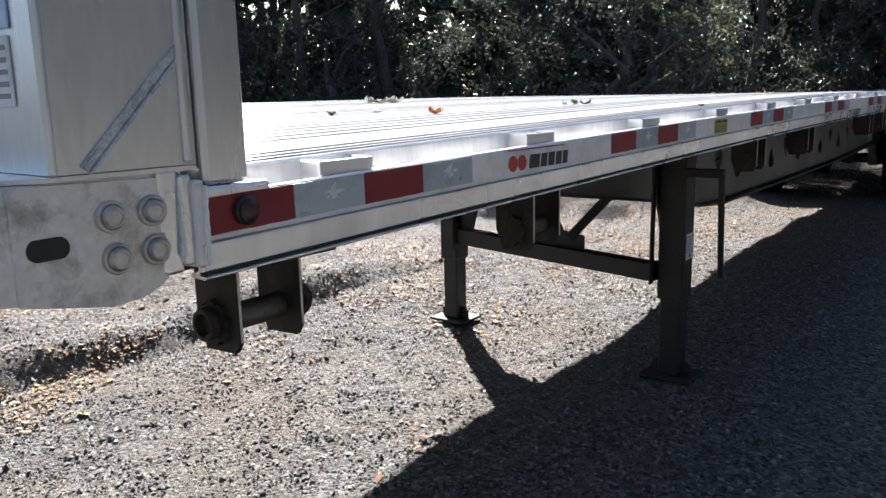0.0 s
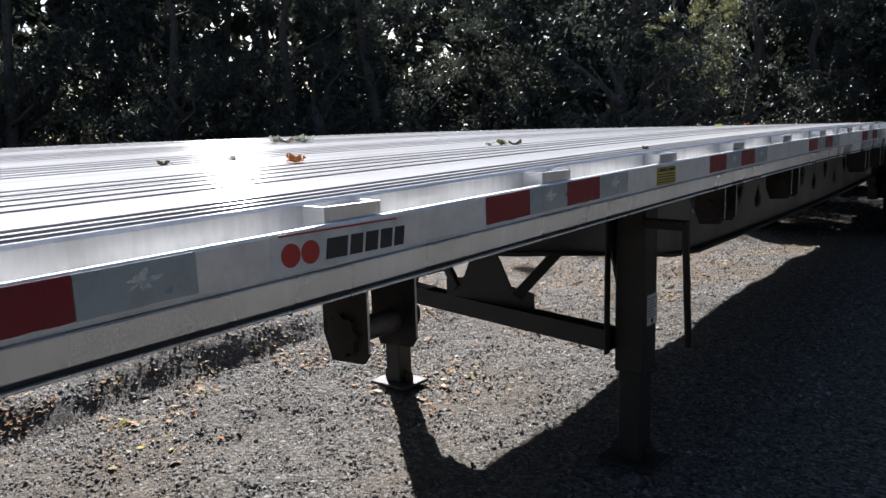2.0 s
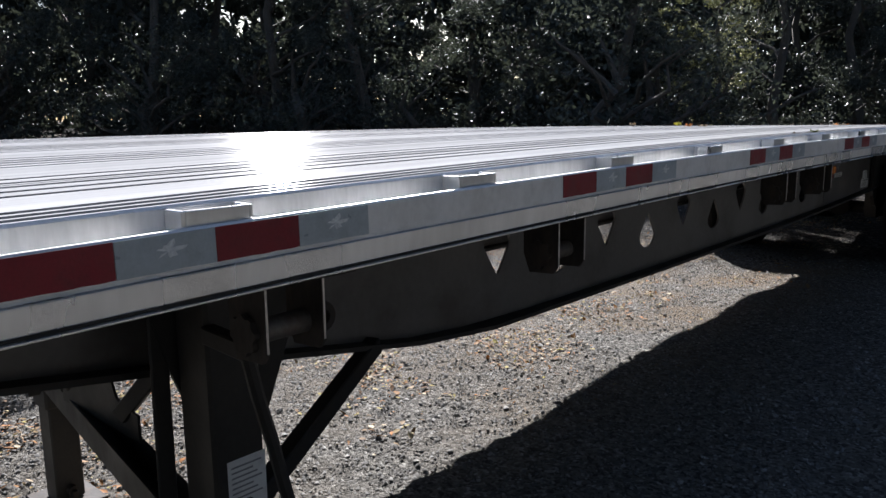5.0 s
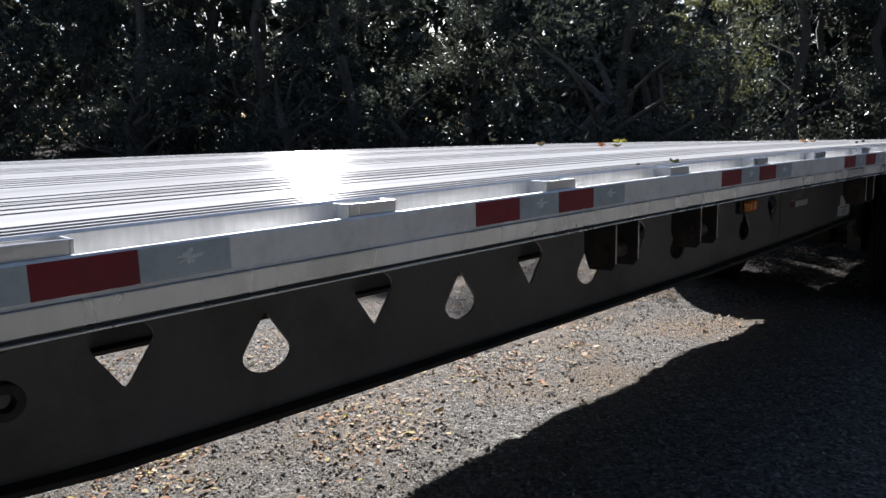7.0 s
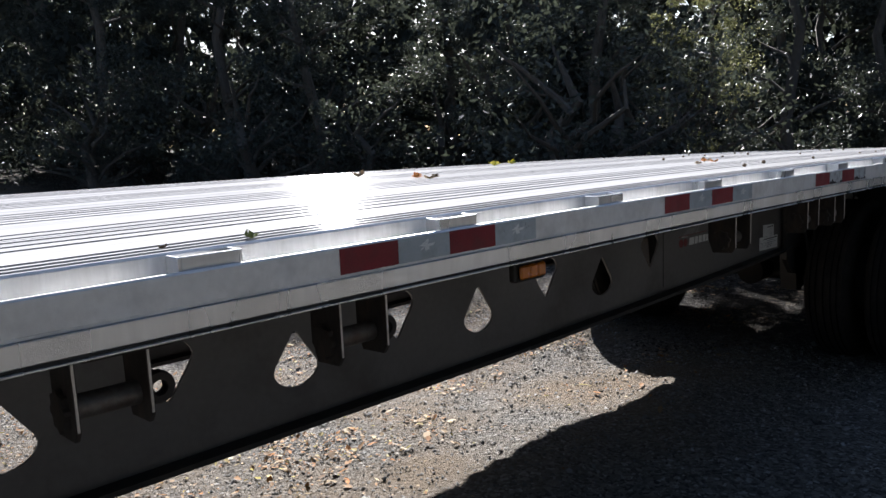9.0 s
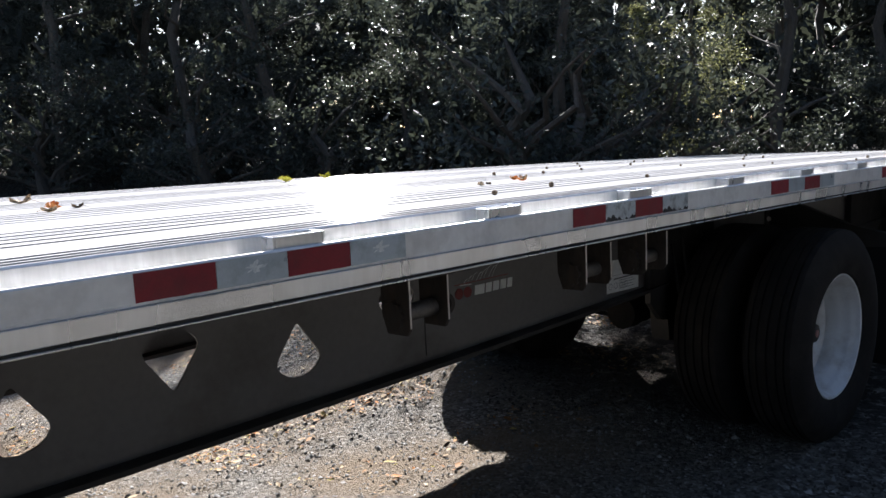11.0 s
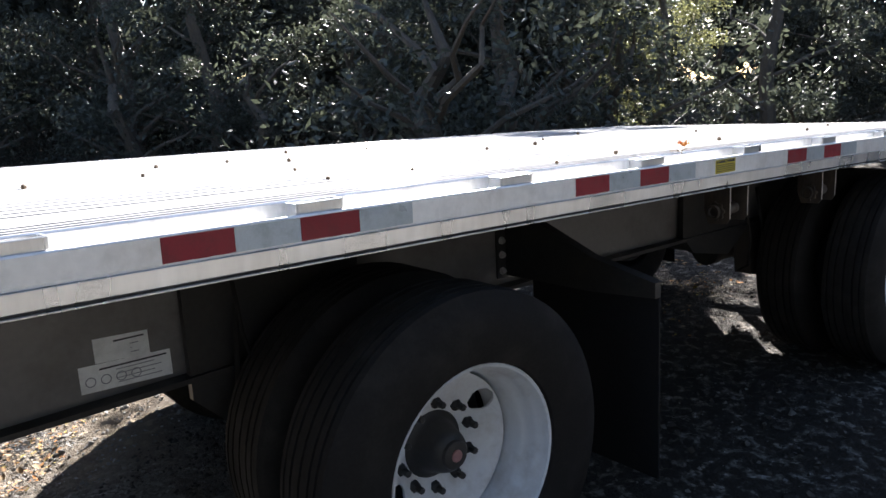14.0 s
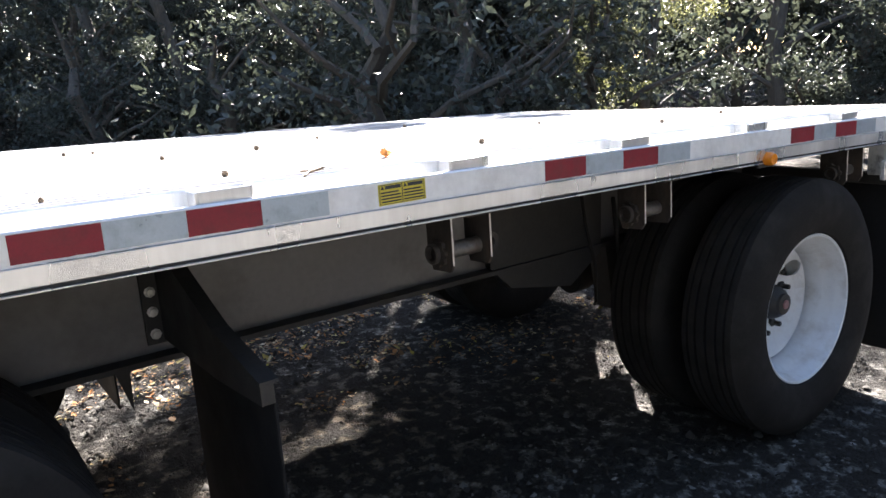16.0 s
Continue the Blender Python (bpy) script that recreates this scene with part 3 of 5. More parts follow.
def build_deck():
    # extruded planks: flat bands between groups of grooves, with the joints inside the groups
    joints = [-0.066, -0.555, -1.165, -1.775, -2.385, -WIDE + 0.066]
    grooves = [-0.094, -0.130, -0.170] + [c + d for c in joints[1:5] for d in (0.190, 0.115, 0.038, -0.038, -0.115)]
    for b, a in zip(joints, joints[1:]):
        a, b = a + 0.002, b - 0.002
        top = [(a, -0.008), (a + 0.002, 0.0)]
        for g in sorted(grooves):
            if a + 0.016 < g < b - 0.016:
                top += [(g - 0.013, 0.0), (g - 0.0115, -0.015), (g + 0.0115, -0.015), (g + 0.013, 0.0)]
        top += [(b - 0.002, 0.0), (b, -0.008)]
        prof = [(x, DECK_Z + z) for x, z in top] + [(b, DECK_Z - 0.035), (a, DECK_Z - 0.035)]
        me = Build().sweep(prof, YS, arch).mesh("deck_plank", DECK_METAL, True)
        me.materials.append(SHADED_GROOVE)
        # groove walls and floors take a darker metal that paints in their shade
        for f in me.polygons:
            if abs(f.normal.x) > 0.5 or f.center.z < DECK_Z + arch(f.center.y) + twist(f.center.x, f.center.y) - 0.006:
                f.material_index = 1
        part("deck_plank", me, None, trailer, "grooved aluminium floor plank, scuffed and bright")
    # side faces under the deck's edges
    for side, xa in (("near", -0.066), ("far", -WIDE + 0.066)):
        s = 1 if side == "near" else -1
        prof = [(xa, DECK_Z + 0.001), (xa + s * 0.006, DECK_Z - 0.004), (xa + s * 0.006, DECK_Z - 0.115), (xa + s * 0.03, DECK_Z - 0.120), (xa + s * 0.03, DECK_Z - 0.126), (xa - s * 0.004, DECK_Z - 0.126)]
        part("deck_side", Build().sweep(prof, YS, arch), SIDE_METAL, trailer, "scuffed white-grey side face of the deck", smooth=True)


def build_rails():
    # outer rub rail: flat upper band, a groove, and a fuller lower band with a lip
    z = TAPE_Z
    near = [(0.0, z + 0.050), (-0.003, z + 0.054), (-0.010, z + 0.054), (-0.012, z + 0.050), (-0.012, z - 0.009), (-0.002, z - 0.009), (-0.002, z - 0.004), (0.0, z - 0.003)]
    part("side_rail", Build().sweep(near, YS, arch), RAIL_METAL, trailer, "scuffed aluminium side rail with a lower lip", smooth=True)
    band = [(0.0060, z - 0.010), (0.0064, z - 0.0112), (0.0062, z - 0.0128), (0.0026, z - 0.0435), (0.0022, z - 0.0468), (0.0, z - 0.0488), (-0.009, z - 0.0500), (-0.009, z - 0.0548), (0.0015, z - 0.0555), (0.003, z - 0.0565), (0.003, z - 0.0585), (0.001, z - 0.060), (-0.03, z - 0.060), (-0.03, z - 0.054), (-0.0118, z - 0.050), (-0.0118, z - 0.010)]
    part("rail_band", Build().sweep(band, YS, arch), BAND_METAL, trailer, "polished scuffed lower band of the side rail, reflections put into its colour", smooth=True)
    # near-black strip added to fill the notch under the band
    part("rub_strip", Build().sweep([(-0.003, z - 0.0492), (-0.0085, z - 0.0498), (-0.0085, z - 0.0550), (-0.003, z - 0.0552), (-0.0022, z - 0.052)], YS, arch), GROOVE_DARK, trailer, "near-black strip in the rail's groove")
    far = [(-WIDE - x, zz) for x, zz in near]
    part("rail_band", Build().sweep([(-WIDE - x, zz) for x, zz in band], YS, arch), BAND_METAL, trailer)
    part("side_rail", Build().sweep(far, YS, arch), RAIL_METAL, trailer)


def pocket_mesh():
    b, w, d, h, t = Build(), 0.122, 0.054, 0.125, 0.007
    b.box(-d, 0, 0, t, -h, 0, 0.0015).box(-d, 0, w - t, w, -h, 0, 0.0015)
    b.box(-t, 0.0, t, w - t, -h, 0, 0.0015).box(-d, -d + t, t, w - t, -h, 0, 0.0015)
    b.box(-d + t, -t, t, w - t, -h, -h + 0.004)
    return b.mesh("stake_pocket", CLEAN_METAL)


def build_pockets():
    me = pocket_mesh()
    for k in range(24):
        y = 0.222 + 0.6152 * k
        if y > REAR - 0.2:
            break
        part("stake_pocket", me, None, trailer, "square aluminium stake pocket", (-0.0125, y, TAPE_Z + 0.078 + arch(y)))
        part("stake_pocket", me, None, trailer, "", Matrix.Translation((-WIDE + 0.0125, y + 0.122, TAPE_Z + 0.078 + arch(y) + twist(-WIDE, y))) @ pose(0, 0, 0, 0, 0, 180))


def tape_mesh(mat, name, cut):
    rng = random.Random(cut)
    n = 10
    low = [(0.1515 * i / n, -0.003 + (rng.random() * 0.0012 if cut else 0)) for i in range(n + 1)]
    pts = low + [(0.1515, 0.0495), (0.0, 0.0495)]
    return Build().plate(pts, 0.0, 0.0012).mesh(name, mat)


def build_tape():
    red, white = tape_mesh(TAPE_RED, "red_tape", 3), tape_mesh(TAPE_WHITE, "silver_tape", 4)
    worn = tape_mesh(TAPE_WORN, "silver_tape", 9)
    rag = random.Random(12)
    top_edge = [(0.1515 * min(max((i + rag.uniform(-0.35, 0.35)) / 34, i / 34 if i in (0, 34) else 0), 1), max(0.003 + 0.007 * math.sin(0.21 * i) + 0.004 * math.sin(0.9 * i) + rag.uniform(-0.003, 0.005), -0.002)) for i in range(35)]
    torn = Build().plate([(0.0, -0.003)] + [(0.1515, -0.003)] + top_edge[::-1], 0.0012, 0.0017).mesh("torn_edge", GROOVE_DARK)
    mark = []
    for i in range(26):
        a = 2 * math.pi * i / 26
        r = 0.55 + 0.45 * math.sin(3 * a + 1) * math.cos(2 * a) + 0.22 * math.sin(7 * a)
        mark.append((0.076 + 0.027 * r * math.cos(a), 0.026 + 0.017 * r * math.sin(a)))
    mark = Build().plate(mark, 0.0013, 0.0017).mesh("worn_mark", WORN_MARK)
    for g, start in enumerate(TAPE_Y):
        for k in range(4):
            y = start + 0.1524 * k
            me = (red, white)[k % 2] if not (g == 7 and k % 2) else worn
            lean = Matrix.Translation((0.0003, y, TAPE_Z + arch(y + 0.076))) @ pose(0, 0, 0, math.degrees(math.atan((arch(y + 0.15) - arch(y)) / 0.15)), 0, 0)
            part("red_tape" if k % 2 == 0 else "silver_tape", me, None, trailer, "red reflective tape" if k % 2 == 0 else ("silver reflective tape with torn dark edge" if g == 7 else "grey silver reflective tape"), lean)
            if k % 2 and g == 7:
                part("torn_edge", torn, None, trailer, "ragged dark torn edge of the tape", lean)
            if k % 2 and g < 7:
                part("worn_mark", mark, None, trailer, "pale plain mark on the tape", lean)


def build_logo(y0, z0, x, k, red, dark, parent, label, slope=0.0):
    """A mark of two dots and a row of plain bars under a thin line."""
    base = part("maker_mark", Build().plate([(y0 - 0.003 * k, z0 + 0.046 * k), (y0 + 0.236 * k, z0 + 0.046 * k), (y0 + 0.236 * k, z0 + 0.0485 * k), (y0 - 0.003 * k, z0 + 0.0485 * k)], x, x + 0.001), red, parent, label)
    for i in range(2):
        c = (y0 + 0.017 * k + i * 0.036 * k, z0 + 0.019 * k)
        part("dot", Build().plate([(c[0] + 0.017 * k * math.cos(a * math.pi / 10), c[1] + 0.017 * k * math.sin(a * math.pi / 10)) for a in range(20)], x, x + 0.001), red, base)
    widths = [0.046, 0.030, 0.031, 0.030, 0.026]
    y = y0 + 0.078 * k
    for w in widths:
        o = [(y + 0.004 * k, z0 + 0.004 * k), (y + w * k, z0 + 0.004 * k), (y + w * k + 0.004 * k, z0 + 0.034 * k), (y + 0.008 * k, z0 + 0.034 * k)]
        part("bar", Build().plate(o, x, x + 0.001), dark, base)
        y += (w + 0.0025) * k
    return base


def build_stickers():
    for y0 in (2.017, 11.70):
        z0 = TAPE_Z - 0.003 + arch(y0)
        s = part("warning_sticker", Build().plate([(y0, z0), (y0 + 0.128, z0), (y0 + 0.128, z0 + 0.048), (y0, z0 + 0.048)], 0.0004, 0.0014), YELLOW, trailer, "yellow warning sticker with two dark print blocks")
        for h in range(2):
            a = y0 + 0.006 + h * 0.061
            for e0, e1, g0, g1 in ((a - 0.0035, a + 0.0575, z0 + 0.0020, z0 + 0.0032), (a - 0.0035, a + 0.0575, z0 + 0.0455, z0 + 0.0467), (a - 0.0035, a - 0.0023, z0 + 0.0032, z0 + 0.0455), (a + 0.0563, a + 0.0575, z0 + 0.0032, z0 + 0.0455)):
                part("border", Build().box(0.0014, 0.0018, e0, e1, g0, g1), INK, s)
            part("heading", Build().box(0.0014, 0.0019, a + 0.012, a + 0.054, z0 + 0.036, z0 + 0.044), INK, s)
            part("symbol", Build().plate([(a, z0 + 0.036), (a + 0.010, z0 + 0.036), (a + 0.005, z0 + 0.045)], 0.0014, 0.0019), INK, s)
            for r in range(4):
                part("print_line", Build().box(0.0014, 0.0019, a, a + 0.054 - 0.006 * (r == 3), z0 + 0.006 + r * 0.007, z0 + 0.0095 + r * 0.007), INK, s)
    build_logo(0.742, TAPE_Z + arch(0.85), 0.0006, 1.0, LOGO_RED, INK, trailer, "red and dark maker's mark drawn as bars")
    plate_z = TAPE_Z + arch(0.85) - 0.004
    part("mark_backing", Build().plate([(0.725, plate_z - 0.001), (0.995, plate_z - 0.001), (0.995, plate_z + 0.0535), (0.725, plate_z + 0.0535)], 0.0001, 0.0005), WHITE_VINYL, trailer)


BEAM_X = -0.76
BEAM_LOW = [(-0.05, 1.10), (1.9, 1.08), (2.4, 1.00), (3.35, 0.865), (3.9, 0.775), (4.3, 0.742), (5.5, 0.742), (7.5, 0.752), (8.9, 0.780), (9.9, 0.812), (10.4, 0.83), (10.9, 0.835), (REAR - 0.05, 0.825)]


def beam_low(y):
    return float(np.interp(y, [p[0] for p in BEAM_LOW], [p[1] for p in BEAM_LOW]))


def beam_high(y):
    return DECK_Z - 0.16 + arch(y)


HOLE_Y = [4.385 + 0.4106 * i for i in range(11)]
HOLE_SIDE = [(0.0, 0.0), (0.008, 0.003), (0.013, 0.012), (0.074, 0.100), (0.082, 0.118), (0.079, 0.135), (0.066, 0.152), (0.045, 0.166), (0.020, 0.175), (0.0, 0.177)]


def teardrop(y, z, up):
    """A hole 0.18 m high with straight sides from a blunt point to a broad round end; z: its middle."""
    s = 1 if up else -1
    half = [(w, s * (0.0885 - d)) for w, d in HOLE_SIDE]
    ring = half + [(-w, h) for w, h in half[-2:0:-1]]
    pts = []
    for (a, c), (e, g) in zip(ring, ring[1:] + ring[:1]):
        pts += [(y + a + (e - a) * k / 8, z + c + (g - c) * k / 8) for k in range(8)]
    return pts


def build_beam(x, holes):
    t, drop = 0.010, 0.0 if holes else 0.005

    def beam_low(y):
        return float(np.interp(y, [p[0] for p in BEAM_LOW], [p[1] for p in BEAM_LOW])) - drop

    beam = part("main_beam", Build().box(x - 0.03, x + 0.03, REAR - 0.07, REAR - 0.058, beam_low(REAR), beam_high(REAR), 0.002), BEAM_PAINT, trailer, "grey painted main beam with teardrop holes" if holes else "")
    edges = [FRONT + 0.02] + [p[0] for p in BEAM_LOW[1:5]] + [HOLE_Y[0] - 0.2053 + 0.4106 * i for i in range(12)] + [9.4, 9.9, 10.4, 10.9, 12.0, 13.2, REAR - 0.07]
    for a, c in zip(edges, edges[1:]):
        b = Build()
        inside = [(i, h) for i, h in enumerate(HOLE_Y) if a < h < c]
        corner = [(a, beam_low(a)), (c, beam_low(c)), (c, beam_high(c)), (a, beam_high(a))]
        if not inside:
            b.add([(x + s * t / 2, y, z) for s in (1, -1) for y, z in corner], [(0, 1, 2, 3), (7, 6, 5, 4), (0, 4, 5, 1), (3, 2, 6, 7)])
        else:
            i, h = inside[0]
            up = i % 2 == 1
            zc = 0.940 if up else 1.003
            fine = teardrop(h, zc, up)
            rim, hole = [], []
            for k in range(4):
                p, q = corner[k], corner[(k + 1) % 4]
                rim += [(p[0] + (q[0] - p[0]) * j / 12, p[1] + (q[1] - p[1]) * j / 12) for j in range(12)]
            for py, pz in rim:      # the hole's edge point that lies nearest to the way out
                way = math.atan2(pz - zc, py - h)
                hole.append(min(fine, key=lambda f: abs(math.remainder(math.atan2(f[1] - zc, f[0] - h) - way, 2 * math.pi))))
            n = len(rim)
            for s in (1, -1):
                b.add([(x + s * t / 2, *p) for p in hole + rim], [(k, (k + 1) % n, n + (k + 1) % n, n + k) for k in range(n)])
            b.add([(x + t / 2, *p) for p in hole] + [(x - t / 2, *p) for p in hole], [(k, n + k, n + (k + 1) % n, (k + 1) % n) for k in range(n)])
        part("web_panel", b, BEAM_PAINT, beam)
    # flanges follow the lower and upper edges
    fl, fu = Build(), Build()
    ys = sorted({*(p[0] for p in BEAM_LOW), *np.arange(0, REAR - 0.06, 0.4).tolist()})
    ys = [min(max(y, FRONT + 0.02), REAR - 0.06) for y in ys]
    for f, z0, z1, fn in ((fl, -0.016, 0.0, beam_low), (fu, 0.0, 0.012, beam_high)):
        k = len(ys)
        pts = [(x + dx, y, fn(y) + dz) for y in ys for dx, dz in ((-0.065, z0), (0.065, z0), (0.065, z1), (-0.065, z1))]
        faces = [(i * 4 + q, i * 4 + (q + 1) % 4, (i + 1) * 4 + (q + 1) % 4, (i + 1) * 4 + q) for i in range(k - 1) for q in range(4)]
        f.add(pts, faces + [(0, 1, 2, 3), tuple(range(4 * k - 4, 4 * k))])
    part("lower_flange", fl, BLACK_STEEL, beam)
    part("upper_flange", fu, BEAM_PAINT, beam)


def build_crossmembers():
    y = 0.35
    while y < REAR - 0.2:
        z = DECK_Z - 0.092 + arch(y)
        o = [(y - 0.03, z), (y + 0.03, z), (y + 0.03, z - 0.008), (y + 0.005, z - 0.008), (y + 0.005, z - 0.050), (y + 0.03, z - 0.050), (y + 0.03, z - 0.058), (y - 0.03, z - 0.058), (y - 0.03, z - 0.050), (y - 0.005, z - 0.050), (y - 0.005, z - 0.008), (y - 0.03, z - 0.008)]
        part("crossmember", Build().plate(o, -WIDE + 0.075, -0.075), BEAM_PAINT, trailer)
        y += 0.4064


def winch_meshes():
    plate = Build().plate([(-0.055, 0.0), (0.055, 0.0), (0.055, -0.140), (0.042, -0.158), (-0.035, -0.162), (-0.055, -0.11)], -0.004, 0.004, 'y')
    drum = Build().lathe([(0.010, -0.078), (0.021, -0.076), (0.023, -0.06), (0.023, 0.06), (0.021, 0.07), (0.010, 0.074)], 'y', (0, 0, 0), 16)
    gear = []
    for i in range(32):
        r = 0.039 if i % 4 < 2 else 0.033
        gear.append((r * math.cos(math.pi * i / 16), r * math.sin(math.pi * i / 16)))
    gear = Build().plate(gear, -0.006, 0.006, 'y')
    cap = Build().lathe([(0.029, -0.014), (0.031, -0.011), (0.031, 0.011), (0.029, 0.014), (0.016, 0.014), (0.014, 0.011), (0.014, -0.011), (0.016, -0.014)], 'x', (0, 0, 0), 20, True)
    return (plate.mesh("side_plate", RUST), drum.mesh("drum", DRUM, True), gear.mesh("ratchet", RUST), cap.mesh("cap", RUST, True))


def build_winches():
    plate, drum, gear, cap = winch_meshes()
    socket = Build().lathe([(0.026, -0.014), (0.028, -0.011), (0.028, 0.0), (0.018, 0.0), (0.018, -0.011), (0.020, -0.014)], 'y', (0, 0, 0), 18, True).mesh("bar_socket", RUST, True)
    # bright strip stands in for the highlight on the plates' worn front edges
    edge = Build().box(0.0551, 0.0572, -0.0024, 0.0024, -0.138, -0.002, 0.0008).mesh("plate_edge", GALVANISED)
    for y in (0.176, 1.068, 2.94, 3.86, 5.662, 6.21, 8.078, 8.785, 9.113, 12.03, 12.79, 14.05):
        z = TAPE_Z - 0.061 + arch(y)
        w = part("strap_winch", Build().box(-0.212, -0.014, y - 0.075, y + 0.075, z - 0.006, z, 0.002), RUST, trailer, "rusty strap winch under the side rail")
        for s in (-1, 1):
            part("side_plate", plate, None, w, "", (-0.152, y + s * 0.064, z - 0.006))
            part("plate_edge", edge, None, w, "worn edge, its highlight put in as a bright strip", (-0.152, y + s * 0.064, z - 0.006))
        part("top_edge", Build().box(-0.0970, -0.0945, y - 0.066, y + 0.066, z - 0.0105, z - 0.0065, 0.001), GALVANISED, w, "worn edge, its highlight put in as a bright strip")
        part("drum", drum, None, w, "worn steel drum", (-0.152, y, z - 0.116))
        part("ratchet", gear, None, w, "", (-0.152, y - 0.073, z - 0.116))
        if y < 1 or y > 12:
            part("bar_socket", socket, None, w, "hollow socket for a winch bar", (-0.152, y - 0.084, z - 0.116))
        part("cap", cap, None, w, "", (-0.152, y + 0.097, z - 0.116))


def build_landing_gear():
    for x, y in ((-0.50, 3.02), (-2.04, 3.225)):
        leg = part("landing_leg", Build().box(x - 0.065, x + 0.065, y - 0.066, y + 0.066, 0.42, 1.19, 0.008), BLACK_STEEL, trailer, "black square landing leg")
        part("lower_tube", Build().box(x - 0.052, x + 0.052, y - 0.054, y + 0.054, 0.03, 0.46, 0.006), BLACK_STEEL, leg)
        part("foot", Build().box(x - 0.13, x + 0.13, y - 0.11, y + 0.11, 0.012, 0.028, 0.004).box(x - 0.10, x + 0.10, y - 0.01, y + 0.01, 0.028, 0.08, 0.002).lathe([(0.02, -0.08), (0.02, 0.08)], 'x', (x, y, 0.075), 10), RUST, leg, "flat steel foot on the gravel")
        s = 1 if x > -1 else -1
        part("mount", Build().plate([(y - 0.15, 1.20), (y + 0.35, 1.20), (y + 0.10, 0.60), (y + 0.06, 0.60), (y - 0.08, 0.95)], x - s * 0.085, x - s * 0.073), BLACK_STEEL, leg)
        part("brace", Build().bar((x - s * 0.08, y - 0.10, 1.10), (x - s * 0.08, y - 0.105, 0.50), 0.010, 0.045), BLACK_STEEL, leg)
        if s > 0:
            part("brace", Build().bar((x - s * 0.04, y + 0.06, 0.545), (x - s * 0.235, y + 0.70, 0.80), 0.05, 0.055), BLACK_STEEL, leg)
    # channel between the legs with its centre plate and struts
    a, c = Vector((-0.57, 2.965, 0.555)), Vector((-1.98, 3.19, 0.575))
    side = (c - a).cross(Vector((0, 0, 1))).normalized()
    u = [(-0.045, 0.045), (-0.045, -0.042), (0.045, -0.042), (0.045, 0.045), (0.037, 0.045), (0.037, -0.034), (-0.037, -0.034), (-0.037, 0.045)]
    channel = Build().add([p + side * w + Vector((0, 0, h)) for p in (a, c) for w, h in u], [tuple(range(8)), tuple(range(15, 7, -1))] + [(k, 8 + k, 8 + (k + 1) % 8, (k + 1) % 8) for k in range(8)])
    bar = part("cross_bar", channel, BLACK_STEEL, trailer, "black channel bar between the legs, open at the top")
    mid = a.lerp(c, 0.55)
    cover = c.lerp(a, 0.19)
    part("end_cover", Build().bar(c + Vector((0, 0, 0.048)), cover + Vector((0, 0, 0.048)), 0.088, 0.005), DRUM, bar, "bare steel plate on the bar's end")
    part("centre_plate", Build().plate([(-1.03, 0.60), (-1.55, 0.60), (-1.55, 0.70), (-1.44, 0.72), (-1.36, 0.90), (-1.26, 0.90), (-1.16, 0.70), (-1.03, 0.68)], mid.y - 0.02, mid.y - 0.012, 'y'), BLACK_STEEL, bar)
    for a, c, w, h in (((-1.12, mid.y - 0.03, 0.66), (-0.86, mid.y + 0.10, 0.98), 0.03, 0.05), ((-1.48, mid.y - 0.02, 0.66), (-1.74, mid.y + 0.05, 0.98), 0.03, 0.05), ((-1.96, 3.20, 0.62), (-1.74, 3.12, 1.02), 0.010, 0.12)):
        part("strut", Build().bar(a, c, w, h), BLACK_STEEL, bar)
    part("crank_handle", Build().bar((-0.436, 2.96, 1.06), (-0.255, 2.945, 1.06), 0.035, 0.04).tube([(-0.264, 2.940, 1.06), (-0.270, 2.965, 0.96), (-0.277, 2.998, 0.85), (-0.284, 3.03, 0.73), (-0.292, 3.072, 0.58), (-0.293, 3.076, 0.54)], 0.0145, 8), BLACK_STEEL, trailer, "hanging crank handle")
    s = part("leg_label", Build().box(-0.4346, -0.4336, 2.985, 3.085, 0.625, 0.755), WHITE_VINYL, trailer, "white instruction label on the landing leg")
    for k in range(7):
        part("print_line", Build().box(-0.4336, -0.4331, 2.994, 3.074 - 0.012 * (k % 3), 0.66 + k * 0.0125, 0.664 + k * 0.0125), GREY_INK, s)
    part("emblem", Build().plate([(3.035 + 0.012 * math.cos(a * math.pi / 8), 0.642 + 0.012 * math.sin(a * math.pi / 8)) for a in range(16)], -0.4336, -0.4331), INK, s)


AXLES = ((10.58, 0.568), (13.63, 0.570))


def tyre_mesh():
    w, r = 0.135, 0.515
    prof = [(0.296, -0.104), (0.303, -0.116), (0.36, -0.137), (0.43, -0.138), (0.475, -0.128), (0.497, -0.112), (r - 0.004, -0.104)]
    for g in (-0.078, -0.044, 0.0, 0.044, 0.078):
        prof += [(r, g - 0.0055), (r - 0.012, g - 0.004), (r - 0.012, g + 0.004), (r, g + 0.0055)]
    prof += [(r - 0.004, 0.104), (0.497, 0.112), (0.475, 0.128), (0.43, 0.138), (0.36, 0.137), (0.308, 0.118), (0.303, 0.110)]
    prof += [(0.298, 0.09), (0.296, -0.09)]
    return Build().lathe(prof, 'x', (0, 0, 0), 56, True).mesh("tyre", RUBBER, True)


